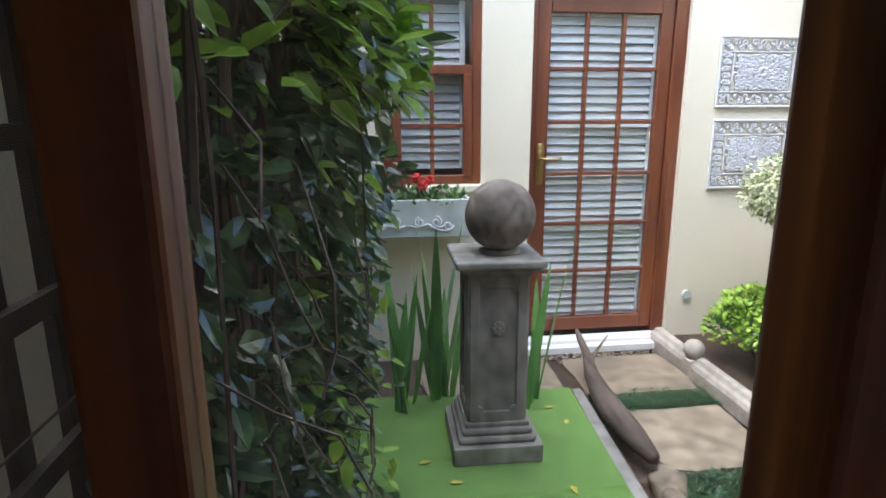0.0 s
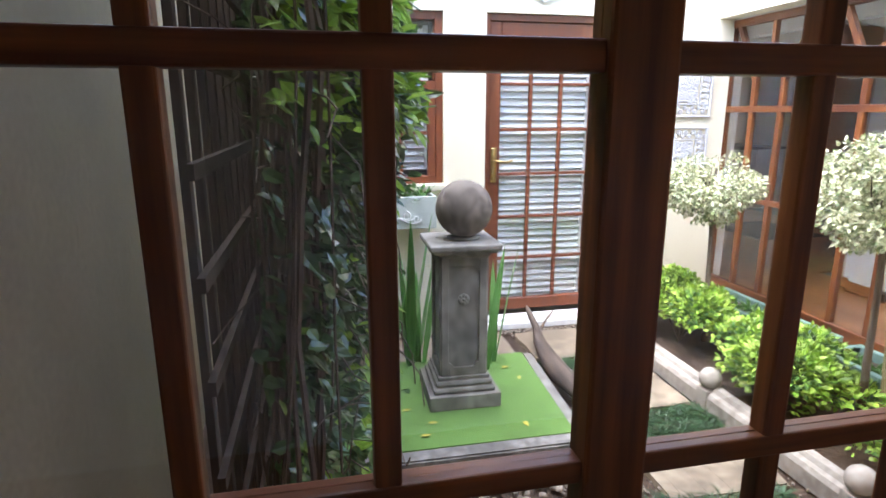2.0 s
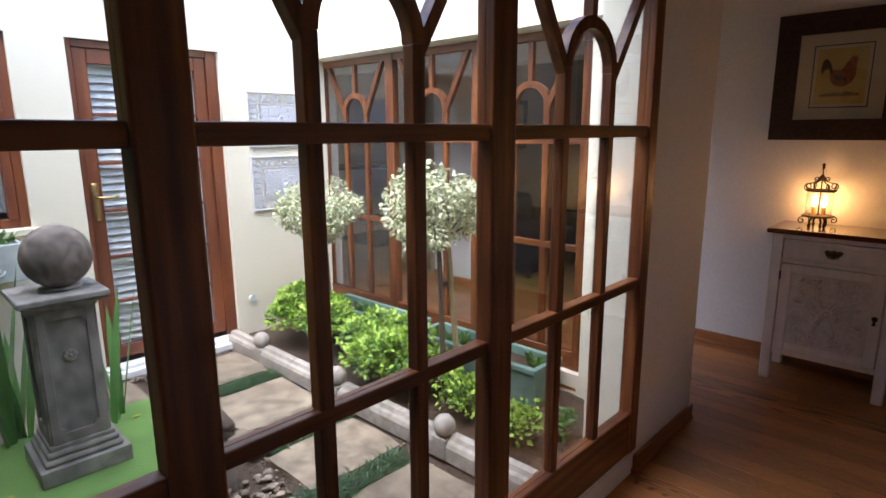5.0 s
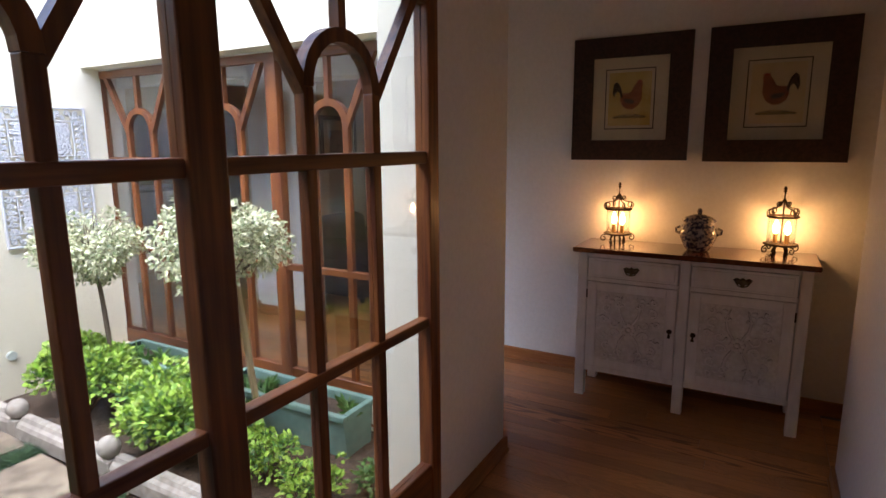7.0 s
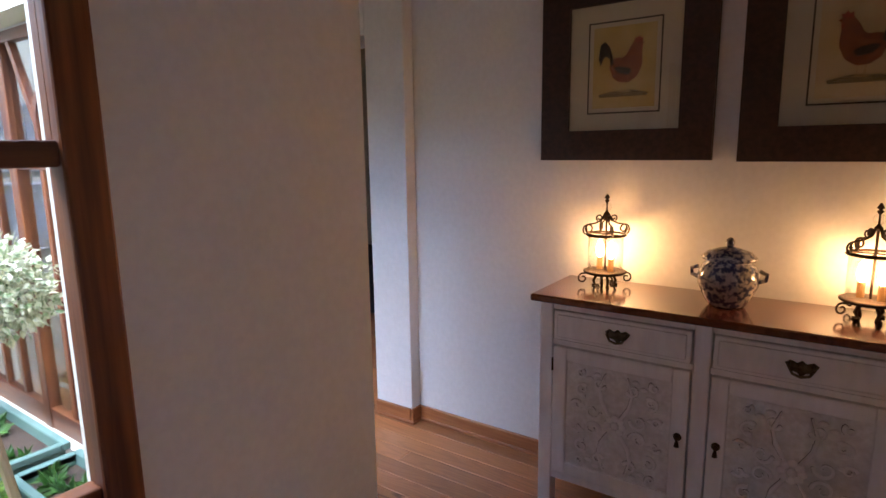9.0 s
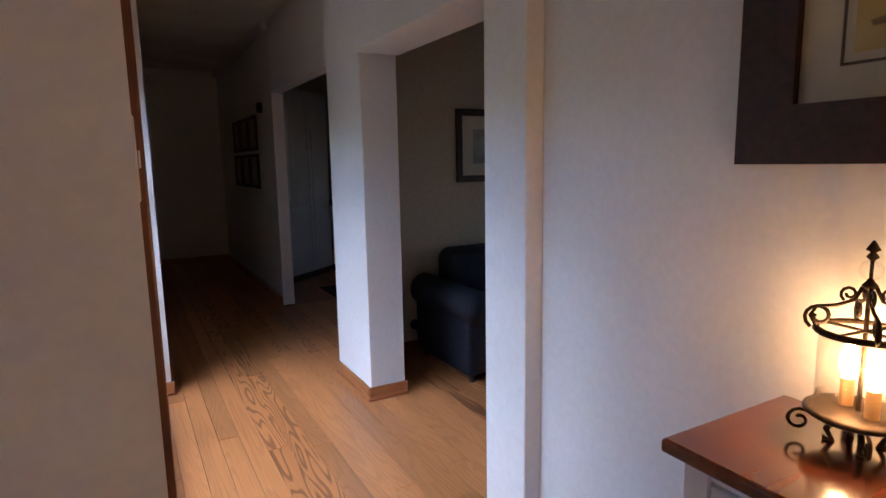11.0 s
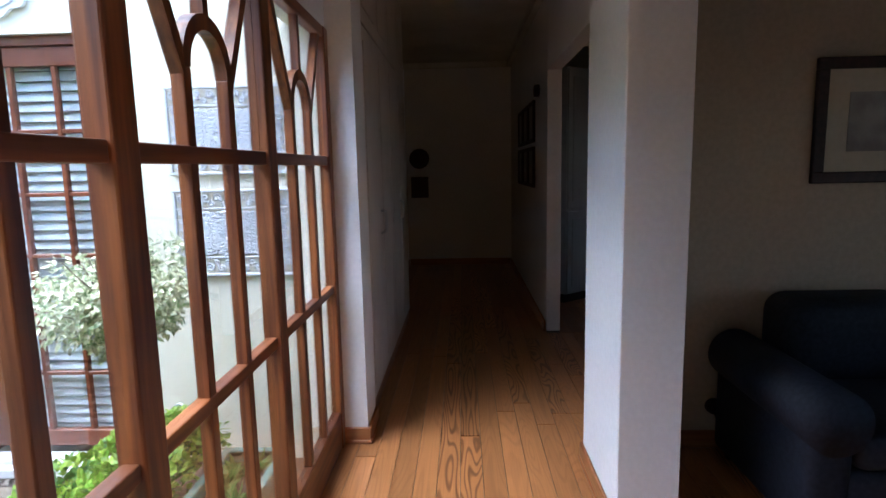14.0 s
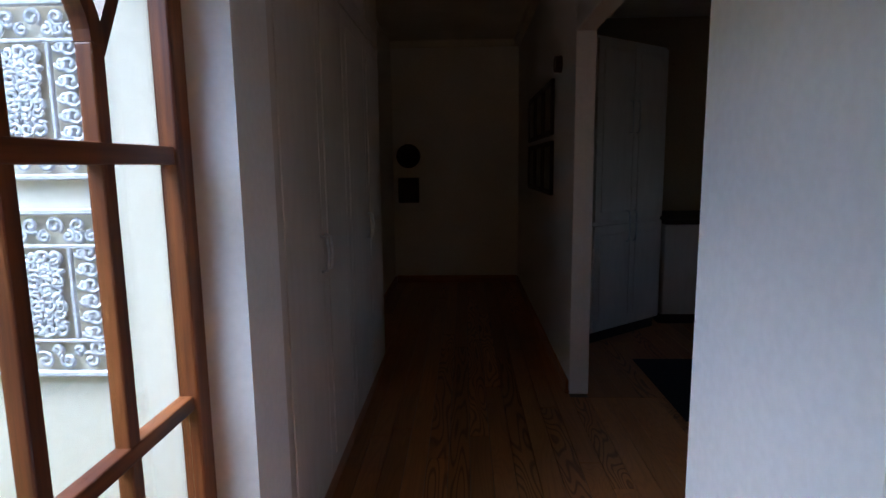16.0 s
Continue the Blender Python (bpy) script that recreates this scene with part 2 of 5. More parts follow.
PAPER2 = material("ochre_wash", (0.55, 0.38, 0.10), (0.62, 0.48, 0.20), (12, 12, 12), 0.9, bump=0.0)
INK_R = material("russet_ink", (0.20, 0.045, 0.020), (0.36, 0.12, 0.05), (40, 40, 40), 0.9, bump=0.0)
INK_D = material("sepia_ink", (0.03, 0.022, 0.02), (0.09, 0.06, 0.05), (40, 40, 40), 0.9, bump=0.0)
CABG = material("antiqued_white_ground", (0.70, 0.665, 0.65), (0.82, 0.79, 0.79), (55, 55, 55), 0.7, bump=0.3, dist=0.001, big=8.0, bigamt=0.15)


# ---- mesh helpers ----
def bm_new():
    return bmesh.new()


def box(bm, x0, y0, z0, x1, y1, z1, bevel=0.0, seg=1):
    r = bmesh.ops.create_cube(bm, size=1.0)
    v = r["verts"]
    for p in v:
        p.co = Vector(((x0 + x1) / 2 + p.co.x * (x1 - x0), (y0 + y1) / 2 + p.co.y * (y1 - y0), (z0 + z1) / 2 + p.co.z * (z1 - z0)))
    if bevel:
        e = list({e for p in v for e in p.link_edges})
        bmesh.ops.bevel(bm, geom=e, offset=bevel, segments=seg, affect="EDGES", profile=0.5)
    return bm


def cyl(bm, p0, p1, r0, r1=None, n=12):
    p0, p1 = Vector(p0), Vector(p1)
    r1 = r0 if r1 is None else r1
    d = p1 - p0
    m = Matrix.Translation((p0 + p1) / 2) @ d.to_track_quat("Z", "Y").to_matrix().to_4x4()
    bmesh.ops.create_cone(bm, cap_ends=True, segments=n, radius1=r0, radius2=max(r1, 1e-4), depth=d.length, matrix=m)
    return bm


def ball(bm, c, r, u=16, v=10, scale=(1, 1, 1)):
    m = Matrix.Translation(c) @ Matrix.Diagonal((*scale, 1))
    bmesh.ops.create_uvsphere(bm, u_segments=u, v_segments=v, radius=r, matrix=m)
    return bm


def lathe(bm, profile, n=24, at=(0, 0, 0)):
    rings = []
    for r, z in profile:
        rings.append([bm.verts.new((at[0] + r * math.cos(2 * math.pi * i / n), at[1] + r * math.sin(2 * math.pi * i / n), at[2] + z)) for i in range(n)])
    for a, b in zip(rings, rings[1:]):
        for i in range(n):
            bm.faces.new((a[i], a[(i + 1) % n], b[(i + 1) % n], b[i]))
    bm.faces.new(rings[0][::-1])
    bm.faces.new(rings[-1])
    return bm


def tube(bm, pts, r, n=6, flat=1.0):
    """A round bar along a line of points."""
    pts = [Vector(p) for p in pts]
    rings = []
    side = None
    for i, p in enumerate(pts):
        d = (pts[min(i + 1, len(pts) - 1)] - pts[max(i - 1, 0)]).normalized()
        if side is None:
            side = d.orthogonal().normalized()
        side = (side - d * side.dot(d)).normalized()
        up = d.cross(side)
        rr = r[i] if isinstance(r, (list, tuple)) else r
        rings.append([bm.verts.new(p + side * math.cos(2 * math.pi * k / n) * rr + up * math.sin(2 * math.pi * k / n) * rr * flat) for k in range(n)])
    for a, b in zip(rings, rings[1:]):
        for k in range(n):
            bm.faces.new((a[k], a[(k + 1) % n], b[(k + 1) % n], b[k]))
    bm.faces.new(rings[0][::-1])
    bm.faces.new(rings[-1])
    return bm


def prism(bm, pts, axis, a, b):
    """A flat outline pushed from a to b along an axis; pts are in the two other axes."""
    def put(p, w):
        return {"x": (w, p[0], p[1]), "y": (p[0], w, p[1]), "z": (p[0], p[1], w)}[axis]
    lo = [bm.verts.new(put(p, a)) for p in pts]
    hi = [bm.verts.new(put(p, b)) for p in pts]
    n = len(pts)
    for i in range(n):
        bm.faces.new((lo[i], lo[(i + 1) % n], hi[(i + 1) % n], hi[i]))
    bm.faces.new(lo[::-1])
    bm.faces.new(hi)
    return bm


def finish(bm, name, mat, smooth=False):
    bmesh.ops.recalc_face_normals(bm, faces=bm.faces)
    me = bpy.data.meshes.new(name)
    bm.to_mesh(me)
    bm.free()
    me.materials.append(mat)
    if smooth:
        me.polygons.foreach_set("use_smooth", [True] * len(me.polygons))
    return me


def part(name, bm, mat, parent=None, label="", smooth=False):
    ob = new(name, finish(bm, name, mat, smooth))
    ob.parent = parent
    if label:
        ob["label"] = label
    return ob


def mesh_part(name, verts, faces, mat, parent=None, label="", smooth=False):
    me = bpy.data.meshes.new(name)
    me.from_pydata(verts, [], faces)
    me.materials.append(mat)
    if smooth:
        me.polygons.foreach_set("use_smooth", [True] * len(me.polygons))
    ob = new(name, me)
    ob.parent = parent
    if label:
        ob["label"] = label
    return ob


def thing(name, label, category, m=None, group="", kind=""):
    ob = new(name)
    ob.empty_display_size = 0.05
    ob.matrix_basis = m or Matrix()
    return tagged(ob, label, category, group, kind)


def structure(name, bm, mat, label, category="wall", smooth=False):
    return tagged(part(name, bm, mat, None, "", smooth), label, category, "", "structure")


def arc(cx, cz, r, a0, a1, n=14):
    return [(cx + r * math.cos(radians(a0 + (a1 - a0) * i / n)), cz + r * math.sin(radians(a0 + (a1 - a0) * i / n))) for i in range(n + 1)]


def spiral(cx, cz, r0, r1, a0, turns, n=18):
    return [(cx + (r0 + (r1 - r0) * i / n) * math.cos(radians(a0) + turns * 2 * math.pi * i / n),
             cz + (r0 + (r1 - r0) * i / n) * math.sin(radians(a0) + turns * 2 * math.pi * i / n)) for i in range(n + 1)]


class Leaves:
    """Many small folded leaves in one mesh."""
    def __init__(self):
        self.v, self.f = [], []

    def leaf(self, p, d, up, length, width, bend=0.25):
        p, d = Vector(p), Vector(d).normalized()
        side = d.cross(Vector(up))
        side = side.normalized() if side.length > 1e-4 else d.orthogonal().normalized()
        nrm = side.cross(d).normalized()
        k = len(self.v)
        def q(a, s, h):
            self.v.append(tuple(p + d * (a * length) + side * (s * width) + nrm * (h * length)))
        q(0, 0, 0); q(0.35, 0, -0.02); q(0.7, 0, -0.06 - bend * 0.2); q(1, 0, -bend * 0.6)
        q(0.3, -0.5, 0.05); q(0.68, -0.4, 0.0 - bend * 0.1); q(0.3, 0.5, 0.05); q(0.68, 0.4, 0.0 - bend * 0.1)
        for f in ((0, 1, 4), (1, 2, 5, 4), (2, 3, 5), (0, 6, 1), (1, 6, 7, 2), (2, 7, 3)):
            self.f.append(tuple(k + i for i in f))

    def blade(self, p, d, length, width, droop=0.3, n=5):
        p, d = Vector(p), Vector(d).normalized()
        side = d.cross(Vector((0, 0, 1)))
        side = side.normalized() if side.length > 1e-3 else Vector((1, 0, 0))
        out = Vector((d.x, d.y, 0))
        k = len(self.v)
        for i in range(n + 1):
            s = i / n
            c = p + d * (s * length) + (out * 0.6 + Vector((0, 0, -1))) * (droop * length * s * s)
            w = width * (0.6 + 0.4 * min(1, s * 3)) * (1 - s ** 3)
            self.v.append(tuple(c - side * w / 2))
            self.v.append(tuple(c + side * w / 2))
        for i in range(n):
            a = k + 2 * i
            self.f.append((a, a + 1, a + 3, a + 2))

    def make(self, name, mat, parent, label=""):
        return mesh_part(name, self.v, self.f, mat, parent, label)


def rnd(a, b):
    return random.uniform(a, b)


def ray_dir():
    z = rnd(-1, 1)
    a = rnd(0, 2 * math.pi)
    s = math.sqrt(1 - z * z)
    return Vector((s * math.cos(a), s * math.sin(a), z))


# ---- walls, floors, ceilings ----
H = 2.78
TOP = 2.85
wall = bm_new()
box(wall, -1.3, 0.03, 0, -0.36, 0.055, TOP)
box(wall, 2.39, 0.03, 0, 3.035, 0.055, TOP)
box(wall, -0.36, 0.03, -0.2, 2.39, 0.055, 0.094)
box(wall, -0.36, 0.03, 2.02, 2.39, 0.055, TOP)
structure("wall_south", wall, WALL, "off-white plastered wall round the corridor window")
wall = bm_new()
box(wall, -1.3, 0.0555, -0.2, -0.36, 0.13, TOP)
box(wall, 2.395, 0.0555, -0.2, 3.019, 0.275, TOP)
box(wall, -0.36, 0.0555, -0.2, 2.39, 0.13, 0.094)
box(wall, -0.36, 0.0555, 2.02, 2.39, 0.13, TOP)
structure("wall_south_outer_face", wall, CREAM, "cream plaster courtyard face of the corridor wall")
wall = bm_new()
box(wall, 3.0195, 0.0555, -0.2, 3.035, 0.63, TOP)
box(wall, 3.02, 0.63, -0.2, 3.055, 3.13, 0.08)
box(wall, 3.02, 0.63, 2.02, 3.055, 3.13, TOP)
box(wall, 2.95, 3.13, -0.2, 3.18, 3.39, TOP)
box(wall, 2.30, 3.39, 0, 2.55, 5.6, TOP)
box(wall, 2.65, 5.6, 0, 2.90, 8.5, TOP)
structure("wall_east", wall, WALL, "off-white plastered wall between hallway and courtyard")
wall = bm_new()
box(wall, 2.965, 0.2755, -0.2, 3.0195, 0.63, TOP)
box(wall, 2.965, 0.63, -0.2, 3.0195, 3.0595, 0.08)
box(wall, 2.895, 0.2755, 2.03, 3.0195, 3.0595, TOP)
structure("wall_east_outer_face", wall, CREAM, "cream plaster courtyard face with a lintel over the windows")
wall = bm_new()
NX = [(-1.3, -0.2, 0.38, TOP), (0.935, -0.2, 1.218, TOP), (2.14, -0.2, 3.0195, TOP)]
for x0, z0, x1, z1 in NX:
    box(wall, x0, 3.06, z0, x1, 3.26, z1)
box(wall, 0.38, 3.06, -0.2, 0.935, 3.26, 0.94)
box(wall, 0.38, 3.06, 2.02, 0.935, 3.26, TOP)
box(wall, 1.218, 3.06, 2.02, 2.14, 3.26, TOP)
structure("wall_north", wall, CREAM, "cream plastered courtyard wall with a door and a window")
wall = bm_new()
box(wall, -1.3, 0.1305, -0.2, -0.50, 3.06, TOP)
structure("wall_west", wall, SANDWALL, "warm sand-coloured plastered wall behind the climbing vine")
wall = bm_new()
box(wall, -1.3, -1.52, 0, 3.5, -1.38, H)
box(wall, -1.45, -1.52, 0, -1.3, 0.24, H)
box(wall, 3.38, -3.0, 0, 3.5, -1.52, H)
box(wall, 3.38, -3.15, 0, 4.5, -3.0, H)
structure("wall_corridor_south", wall, WALL, "off-white plastered wall along the corridor")
HALL = [(4.26, -3.0, 0, 4.47, 0.81, H), (4.19, 0.81, 0, 4.47, 1.06, H), (4.19, 1.06, 2.035, 4.47, 2.38, H), (4.228, 2.38, 0, 4.455, 2.96, H),
        (4.31, 2.96, 0, 4.47, 3.08, H), (4.36, 3.08, 2.12, 4.4695, 5.08, H), (4.36, 5.08, 0, 4.475, 8.5, H), (2.65, 8.48, 0, 4.475, 8.65, H)]
for i, b in enumerate(HALL):
    wall = bm_new()
    box(wall, *b, 0.004)
    structure("wall_hall_%d" % (i + 1), wall, WALL, "off-white plastered hallway wall")
# the gap in the far wall is added out of view to brighten the lounge
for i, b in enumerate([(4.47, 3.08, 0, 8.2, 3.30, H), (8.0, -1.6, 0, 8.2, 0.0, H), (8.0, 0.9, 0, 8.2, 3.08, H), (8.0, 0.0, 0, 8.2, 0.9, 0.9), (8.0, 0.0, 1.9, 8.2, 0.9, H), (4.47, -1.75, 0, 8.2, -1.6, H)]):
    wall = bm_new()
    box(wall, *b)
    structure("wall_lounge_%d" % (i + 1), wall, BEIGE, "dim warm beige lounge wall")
# likewise an added, unseen gap that lets daylight into the kitchen
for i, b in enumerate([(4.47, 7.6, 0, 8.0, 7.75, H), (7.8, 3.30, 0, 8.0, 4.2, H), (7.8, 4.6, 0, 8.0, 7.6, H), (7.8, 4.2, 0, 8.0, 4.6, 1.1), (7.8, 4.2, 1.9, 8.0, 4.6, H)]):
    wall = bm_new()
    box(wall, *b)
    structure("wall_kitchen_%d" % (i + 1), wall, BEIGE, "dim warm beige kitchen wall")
ceil = bm_new()
box(ceil, -1.45, -3.15, H, 4.5, 0.0295, H + 0.15)
box(ceil, 3.036, 0.0305, H, 8.2, 3.13, H + 0.15)
box(ceil, 3.181, 3.1305, H, 8.2, 3.39, H + 0.15)
box(ceil, 2.4, 3.3905, H, 8.2, 8.65, H + 0.15)
box(ceil, 4.501, -1.75, H, 8.2, 0.029, H + 0.15)
structure("ceiling", ceil, CEIL, "plain off-white plaster ceiling", "ceiling")
cor = bm_new()
box(cor, 2.90, 8.42, H - 0.07, 4.36, 8.48, H)
box(cor, 4.30, 5.09, H - 0.07, 4.36, 8.42, H)
structure("cornice", cor, CEIL, "plain white plaster cornice", "trim")
# added closed shell behind the shutters, coloured dark in place of room shade
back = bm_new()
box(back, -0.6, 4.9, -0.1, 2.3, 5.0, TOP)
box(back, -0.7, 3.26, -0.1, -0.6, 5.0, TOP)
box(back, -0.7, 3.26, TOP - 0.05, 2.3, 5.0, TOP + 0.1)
structure("wall_north_room", back, DARK, "dark grey walls behind the shutters, dimness put into their colour")
base = bm_new()
box(base, -1.45, -3.15, -0.12, 8.2, 0.03, -0.012)
box(base, 3.0, 0.03, -0.12, 8.2, 8.65, -0.012)
box(base, -0.7, 3.26, -0.12, 2.4, 5.0, 0.0)
structure("subfloor", base, DARK, "dark timber subfloor below the boards", "floor")

# courtyard ground
g = bm_new()
bmesh.ops.create_grid(g, x_segments=60, y_segments=60, size=1.0)
for v in g.verts:
    x, y = -1.0 + (v.co.x + 1) / 2 * 4.05, 0.2 + (v.co.y + 1) / 2 * 2.9
    z = -0.125 + 0.02 * noise.noise((x * 5, y * 5, 0))
    if x > 2.12:
        z += 0.075
    v.co = (x, y, z)
structure("ground", g, SOIL, "dark bare garden soil", "ground", True)


# ---- arched windows ----
def arched_window(name, label, m, posts, zt, zl, zb, zs, ztop, d=0.03, pw=0.05, bars=None):
    """A mahogany window of three bays with arched tracery; u runs along x, depth along y, about y = 0."""
    w = thing(name, label, "window", m, "", "structure")
    q0 = d - 0.006
    u0, u1 = posts[0], posts[-1]
    bm = bm_new(); box(bm, u0, -d, zb - 0.19, u1, d, zb - 0.0, 0.004); part("bottom_rail", bm, MAHOG_X, w)
    bm = bm_new(); box(bm, u0, -d, ztop - 0.05, u1, d, ztop, 0.004); part("top_rail", bm, MAHOG_X, w)
    bm = bm_new(); box(bm, u0, d + 0.001, zb - 0.215, u1, d + 0.05, zb - 0.19, 0.004); part("window_sill", bm, MAHOG_X, w)
    for i, u in enumerate(posts):
        k = pw if 0 < i < len(posts) - 1 else 0.034
        c = u + (0.034 if i == 0 else -0.034 if i == len(posts) - 1 else 0)
        bm = bm_new(); box(bm, c - k, -d - 0.006, zb - 0.19, c + k, d + 0.006, ztop - 0.002, 0.006, 2)
        part("post" if 0 < i < len(posts) - 1 else "stile", bm, MAHOG, w)
    h = 0.019
    for a, b in zip(posts, posts[1:]):
        lo = a + (0.068 if a == u0 else pw)
        hi = b - (0.068 if b == u1 else pw)
        s = (hi - lo) / 3
        m1, m2 = lo + s, hi - s
        if bars:
            m1, m2 = bars[posts.index(a)]
        r = (m2 - m1) / 2
        for u in (m1, m2):
            bm = bm_new(); box(bm, u - h, -q0, zb, u + h, q0, zs, 0.004, 2); part("muntin", bm, MAHOG, w)
        for z, hh in ((zt, 0.021), (zl, 0.019)):
            bm = bm_new(); box(bm, lo, -q0 - 0.002, z - hh, hi, q0 + 0.002, z + hh, 0.004, 2); part("transom", bm, MAHOG_X, w)
        bm = bm_new()
        outer = arc((m1 + m2) / 2, zs, r + h, 0, 180, 16)
        inner = arc((m1 + m2) / 2, zs, r - h, 180, 0, 16)
        prism(bm, outer + inner, "y", -q0, q0)
        part("arch", bm, MAHOG, w)
        zt2 = ztop - 0.05
        for u, e in ((m1, lo - 0.01), (m2, hi + 0.01)):
            q = 0.75 * (e - u)
            bm = bm_new()
            prism(bm, [(u - h, zs - 0.02), (u + h, zs - 0.02), (u + q + h, zt2), (u + q - h, zt2)], "y", -q0 + 0.0005, q0 - 0.0005)
            part("branch", bm, MAHOG, w)
        bm = bm_new(); box(bm, (m1 + m2) / 2 - h * 0.8, -q0 + 0.001, zs + r + h - 0.004, (m1 + m2) / 2 + h * 0.8, q0 - 0.001, zt2); part("king_bar", bm, MAHOG, w)
        cuts = [(lo, m1 - h), (m1 + h, m2 - h), (m2 + h, hi)]
        rows = [(zb, zl - 0.019), (zl + 0.019, zt - 0.021)]
        for x0, x1 in cuts:
            for z0, z1 in rows:
                bm = bm_new(); box(bm, x0, -0.002, z0, x1, 0.002, z1)
                p = part("pane", bm, GLASS, w); p.visible_shadow = False
        bm = bm_new(); box(bm, lo, -0.002, zt + 0.021, hi, 0.002, zt2)
        p = part("pane", bm, GLASS, w, "clear glass behind the tracery"); p.visible_shadow = False
    return w


arched_window("window_1", "mahogany corridor window with arched tracery and small panes", pose(0, 0.045, 0),
              [-0.37, 0.544, 1.418, 2.39], 1.468, 0.873, 0.31, 1.66, 2.02, 0.024, 0.05,
              [(-0.055, 0.205), (0.828, 1.113), (1.745, 2.035)])
arched_window("window_2", "mahogany hallway window with arched tracery and small panes", pose(3.037, 0, 0, 0, 0, 90),
              [0.64, 1.447, 2.268, 3.13], 1.418, 0.81, 0.19, 1.62, 2.02, 0.023, 0.042)

# ---- skirtings ----
sk = bm_new()
def skirt(x0, y0, x1, y1):
    box(sk, x0, y0, 0, x1, y1, 0.085, 0.004)
    box(sk, x0 - 0.006, y0 - 0.006, 0, x1 + 0.006, y1 + 0.006, 0.02, 0.004)
skirt(2.39, 0.012, 3.053, 0.029)
skirt(3.036, 0.035, 3.052, 0.63)
skirt(4.242, -2.99, 4.258, 0.792)
skirt(4.175, 0.793, 4.258, 0.808)
skirt(4.172, 0.812, 4.188, 1.055)
skirt(4.21, 2.362, 4.465, 2.378)
skirt(4.21, 2.382, 4.226, 2.96)
skirt(4.293, 2.966, 4.309, 3.08)
skirt(4.342, 5.09, 4.358, 8.46)
skirt(2.92, 8.462, 4.34, 8.478)
skirt(2.902, 5.62, 2.918, 8.46)
skirt(3.05, 3.114, 3.195, 3.128)
skirt(3.182, 3.132, 3.198, 3.385)
skirt(4.49, 3.062, 8.0, 3.078)
skirt(-1.29, -1.378, 3.5, -1.362)
structure("baseboard", sk, SKIRT, "varnished reddish pine skirting board", "baseboard")

# ---- courtyard door ----
def courtyard_door():
    d = thing("door_1", "closed hardwood glazed door with white shutters behind its panes", "door", pose(1.218, 3.06, 0), "", "structure")
    for x0, x1 in ((0, 0.035), (0.842, 0.92)):
        bm = bm_new(); box(bm, x0, 0.03, -0.03, x1, 0.14, 2.02, 0.003); part("jamb", bm, DOORWOOD, d)
    bm = bm_new(); box(bm, 0.035, 0.03, 1.975, 0.842, 0.14, 2.02, 0.003); part("head", bm, DOORWOOD, d)
    for x0, x1 in ((0.037, 0.115), (0.765, 0.840)):
        bm = bm_new(); box(bm, x0, 0.045, 0.0, x1, 0.088, 1.973, 0.004); part("stile", bm, DOORWOOD, d)
    for z0, z1 in ((0.0, 0.085), (1.885, 1.973)):
        bm = bm_new(); box(bm, 0.115, 0.046, z0, 0.765, 0.087, z1, 0.004); part("rail", bm, DOORWOOD, d)
    xs = [0.115 + 0.65 * i / 3 for i in range(4)]
    zs = [0.085 + 1.80 * i / 6 for i in range(7)]
    for x in xs[1:3]:
        bm = bm_new(); box(bm, x - 0.011, 0.050, 0.085, x + 0.011, 0.082, 1.885, 0.003); part("glazing_bar", bm, DOORWOOD, d)
    for z in zs[1:6]:
        for i in range(3):
            bm = bm_new(); box(bm, xs[i] + (0.011 if i else 0), 0.052, z - 0.010, xs[i + 1] - (0.011 if i < 2 else 0), 0.080, z + 0.010, 0.003); part("glazing_bar", bm, DOORWOOD, d)
    for i in range(3):
        for j in range(6):
            bm = bm_new(); box(bm, xs[i], 0.064, zs[j], xs[i + 1], 0.068, zs[j + 1]); p = part("pane", bm, GLASS, d); p.visible_shadow = False
    bm = bm_new(); box(bm, 0.052, 0.030, 0.93, 0.092, 0.0445, 1.17, 0.012, 2)
    h = part("handle_plate", bm, BRASS, d, "aged brass handle plate", True)
    bm = bm_new(); tube(bm, [(0.072, 0.03, 1.08), (0.072, -0.02, 1.08), (0.085, -0.03, 1.08), (0.15, -0.03, 1.075), (0.185, -0.025, 1.085)], 0.008, 8)
    part("lever", bm, BRASS, h, "brass lever", True)
    bm = bm_new(); box(bm, -0.01, -0.05, -0.055, 0.91, 0.045, -0.03, 0.004); box(bm, -0.01, -0.10, -0.10, 0.91, 0.03, -0.055, 0.004)
    part("threshold", bm, SHUTTER, d, "white painted stepped threshold")
    bm = bm_new(); box(bm, 0.92, 0.031, 1.6, 0.927, 0.05, 1.7); part("hinge", bm, BRASS, d)
    return d


courtyard_door()


def shutter(m, width, z0, z1, cols, pitch=0.048):
    s = thing("louvre_shutter", "white louvred shutter standing behind the glass", "shutter", m)
    w = width / cols
    for c in range(cols):
        for x in (c * w, (c + 1) * w - 0.03):
            bm = bm_new(); box(bm, x, 0, z0, x + 0.03, 0.028, z1, 0.002); part("stile", bm, SHUTTER, s)
        n = int((z1 - z0) / pitch)
        bm = bm_new()
        box(bm, c * w + 0.03, -0.026, -0.003, (c + 1) * w - 0.03, 0.026, 0.003)
        bmesh.ops.rotate(bm, verts=bm.verts, cent=(0, 0, 0), matrix=Matrix.Rotation(radians(58), 3, "X"))
        me = finish(bm, "slat", SHUTTER)
        for i in range(n):
            o = new("slat", me); o.parent = s; o.location = (0, 0.014, z0 + (i + 0.5) * pitch)
    return s


shutter(pose(1.315, 3.165, 0.0), 0.69, 0.05, 1.93, 1)
shutter(pose(0.46, 3.20, 0.0), 0.40, 1.02, 1.95, 1)

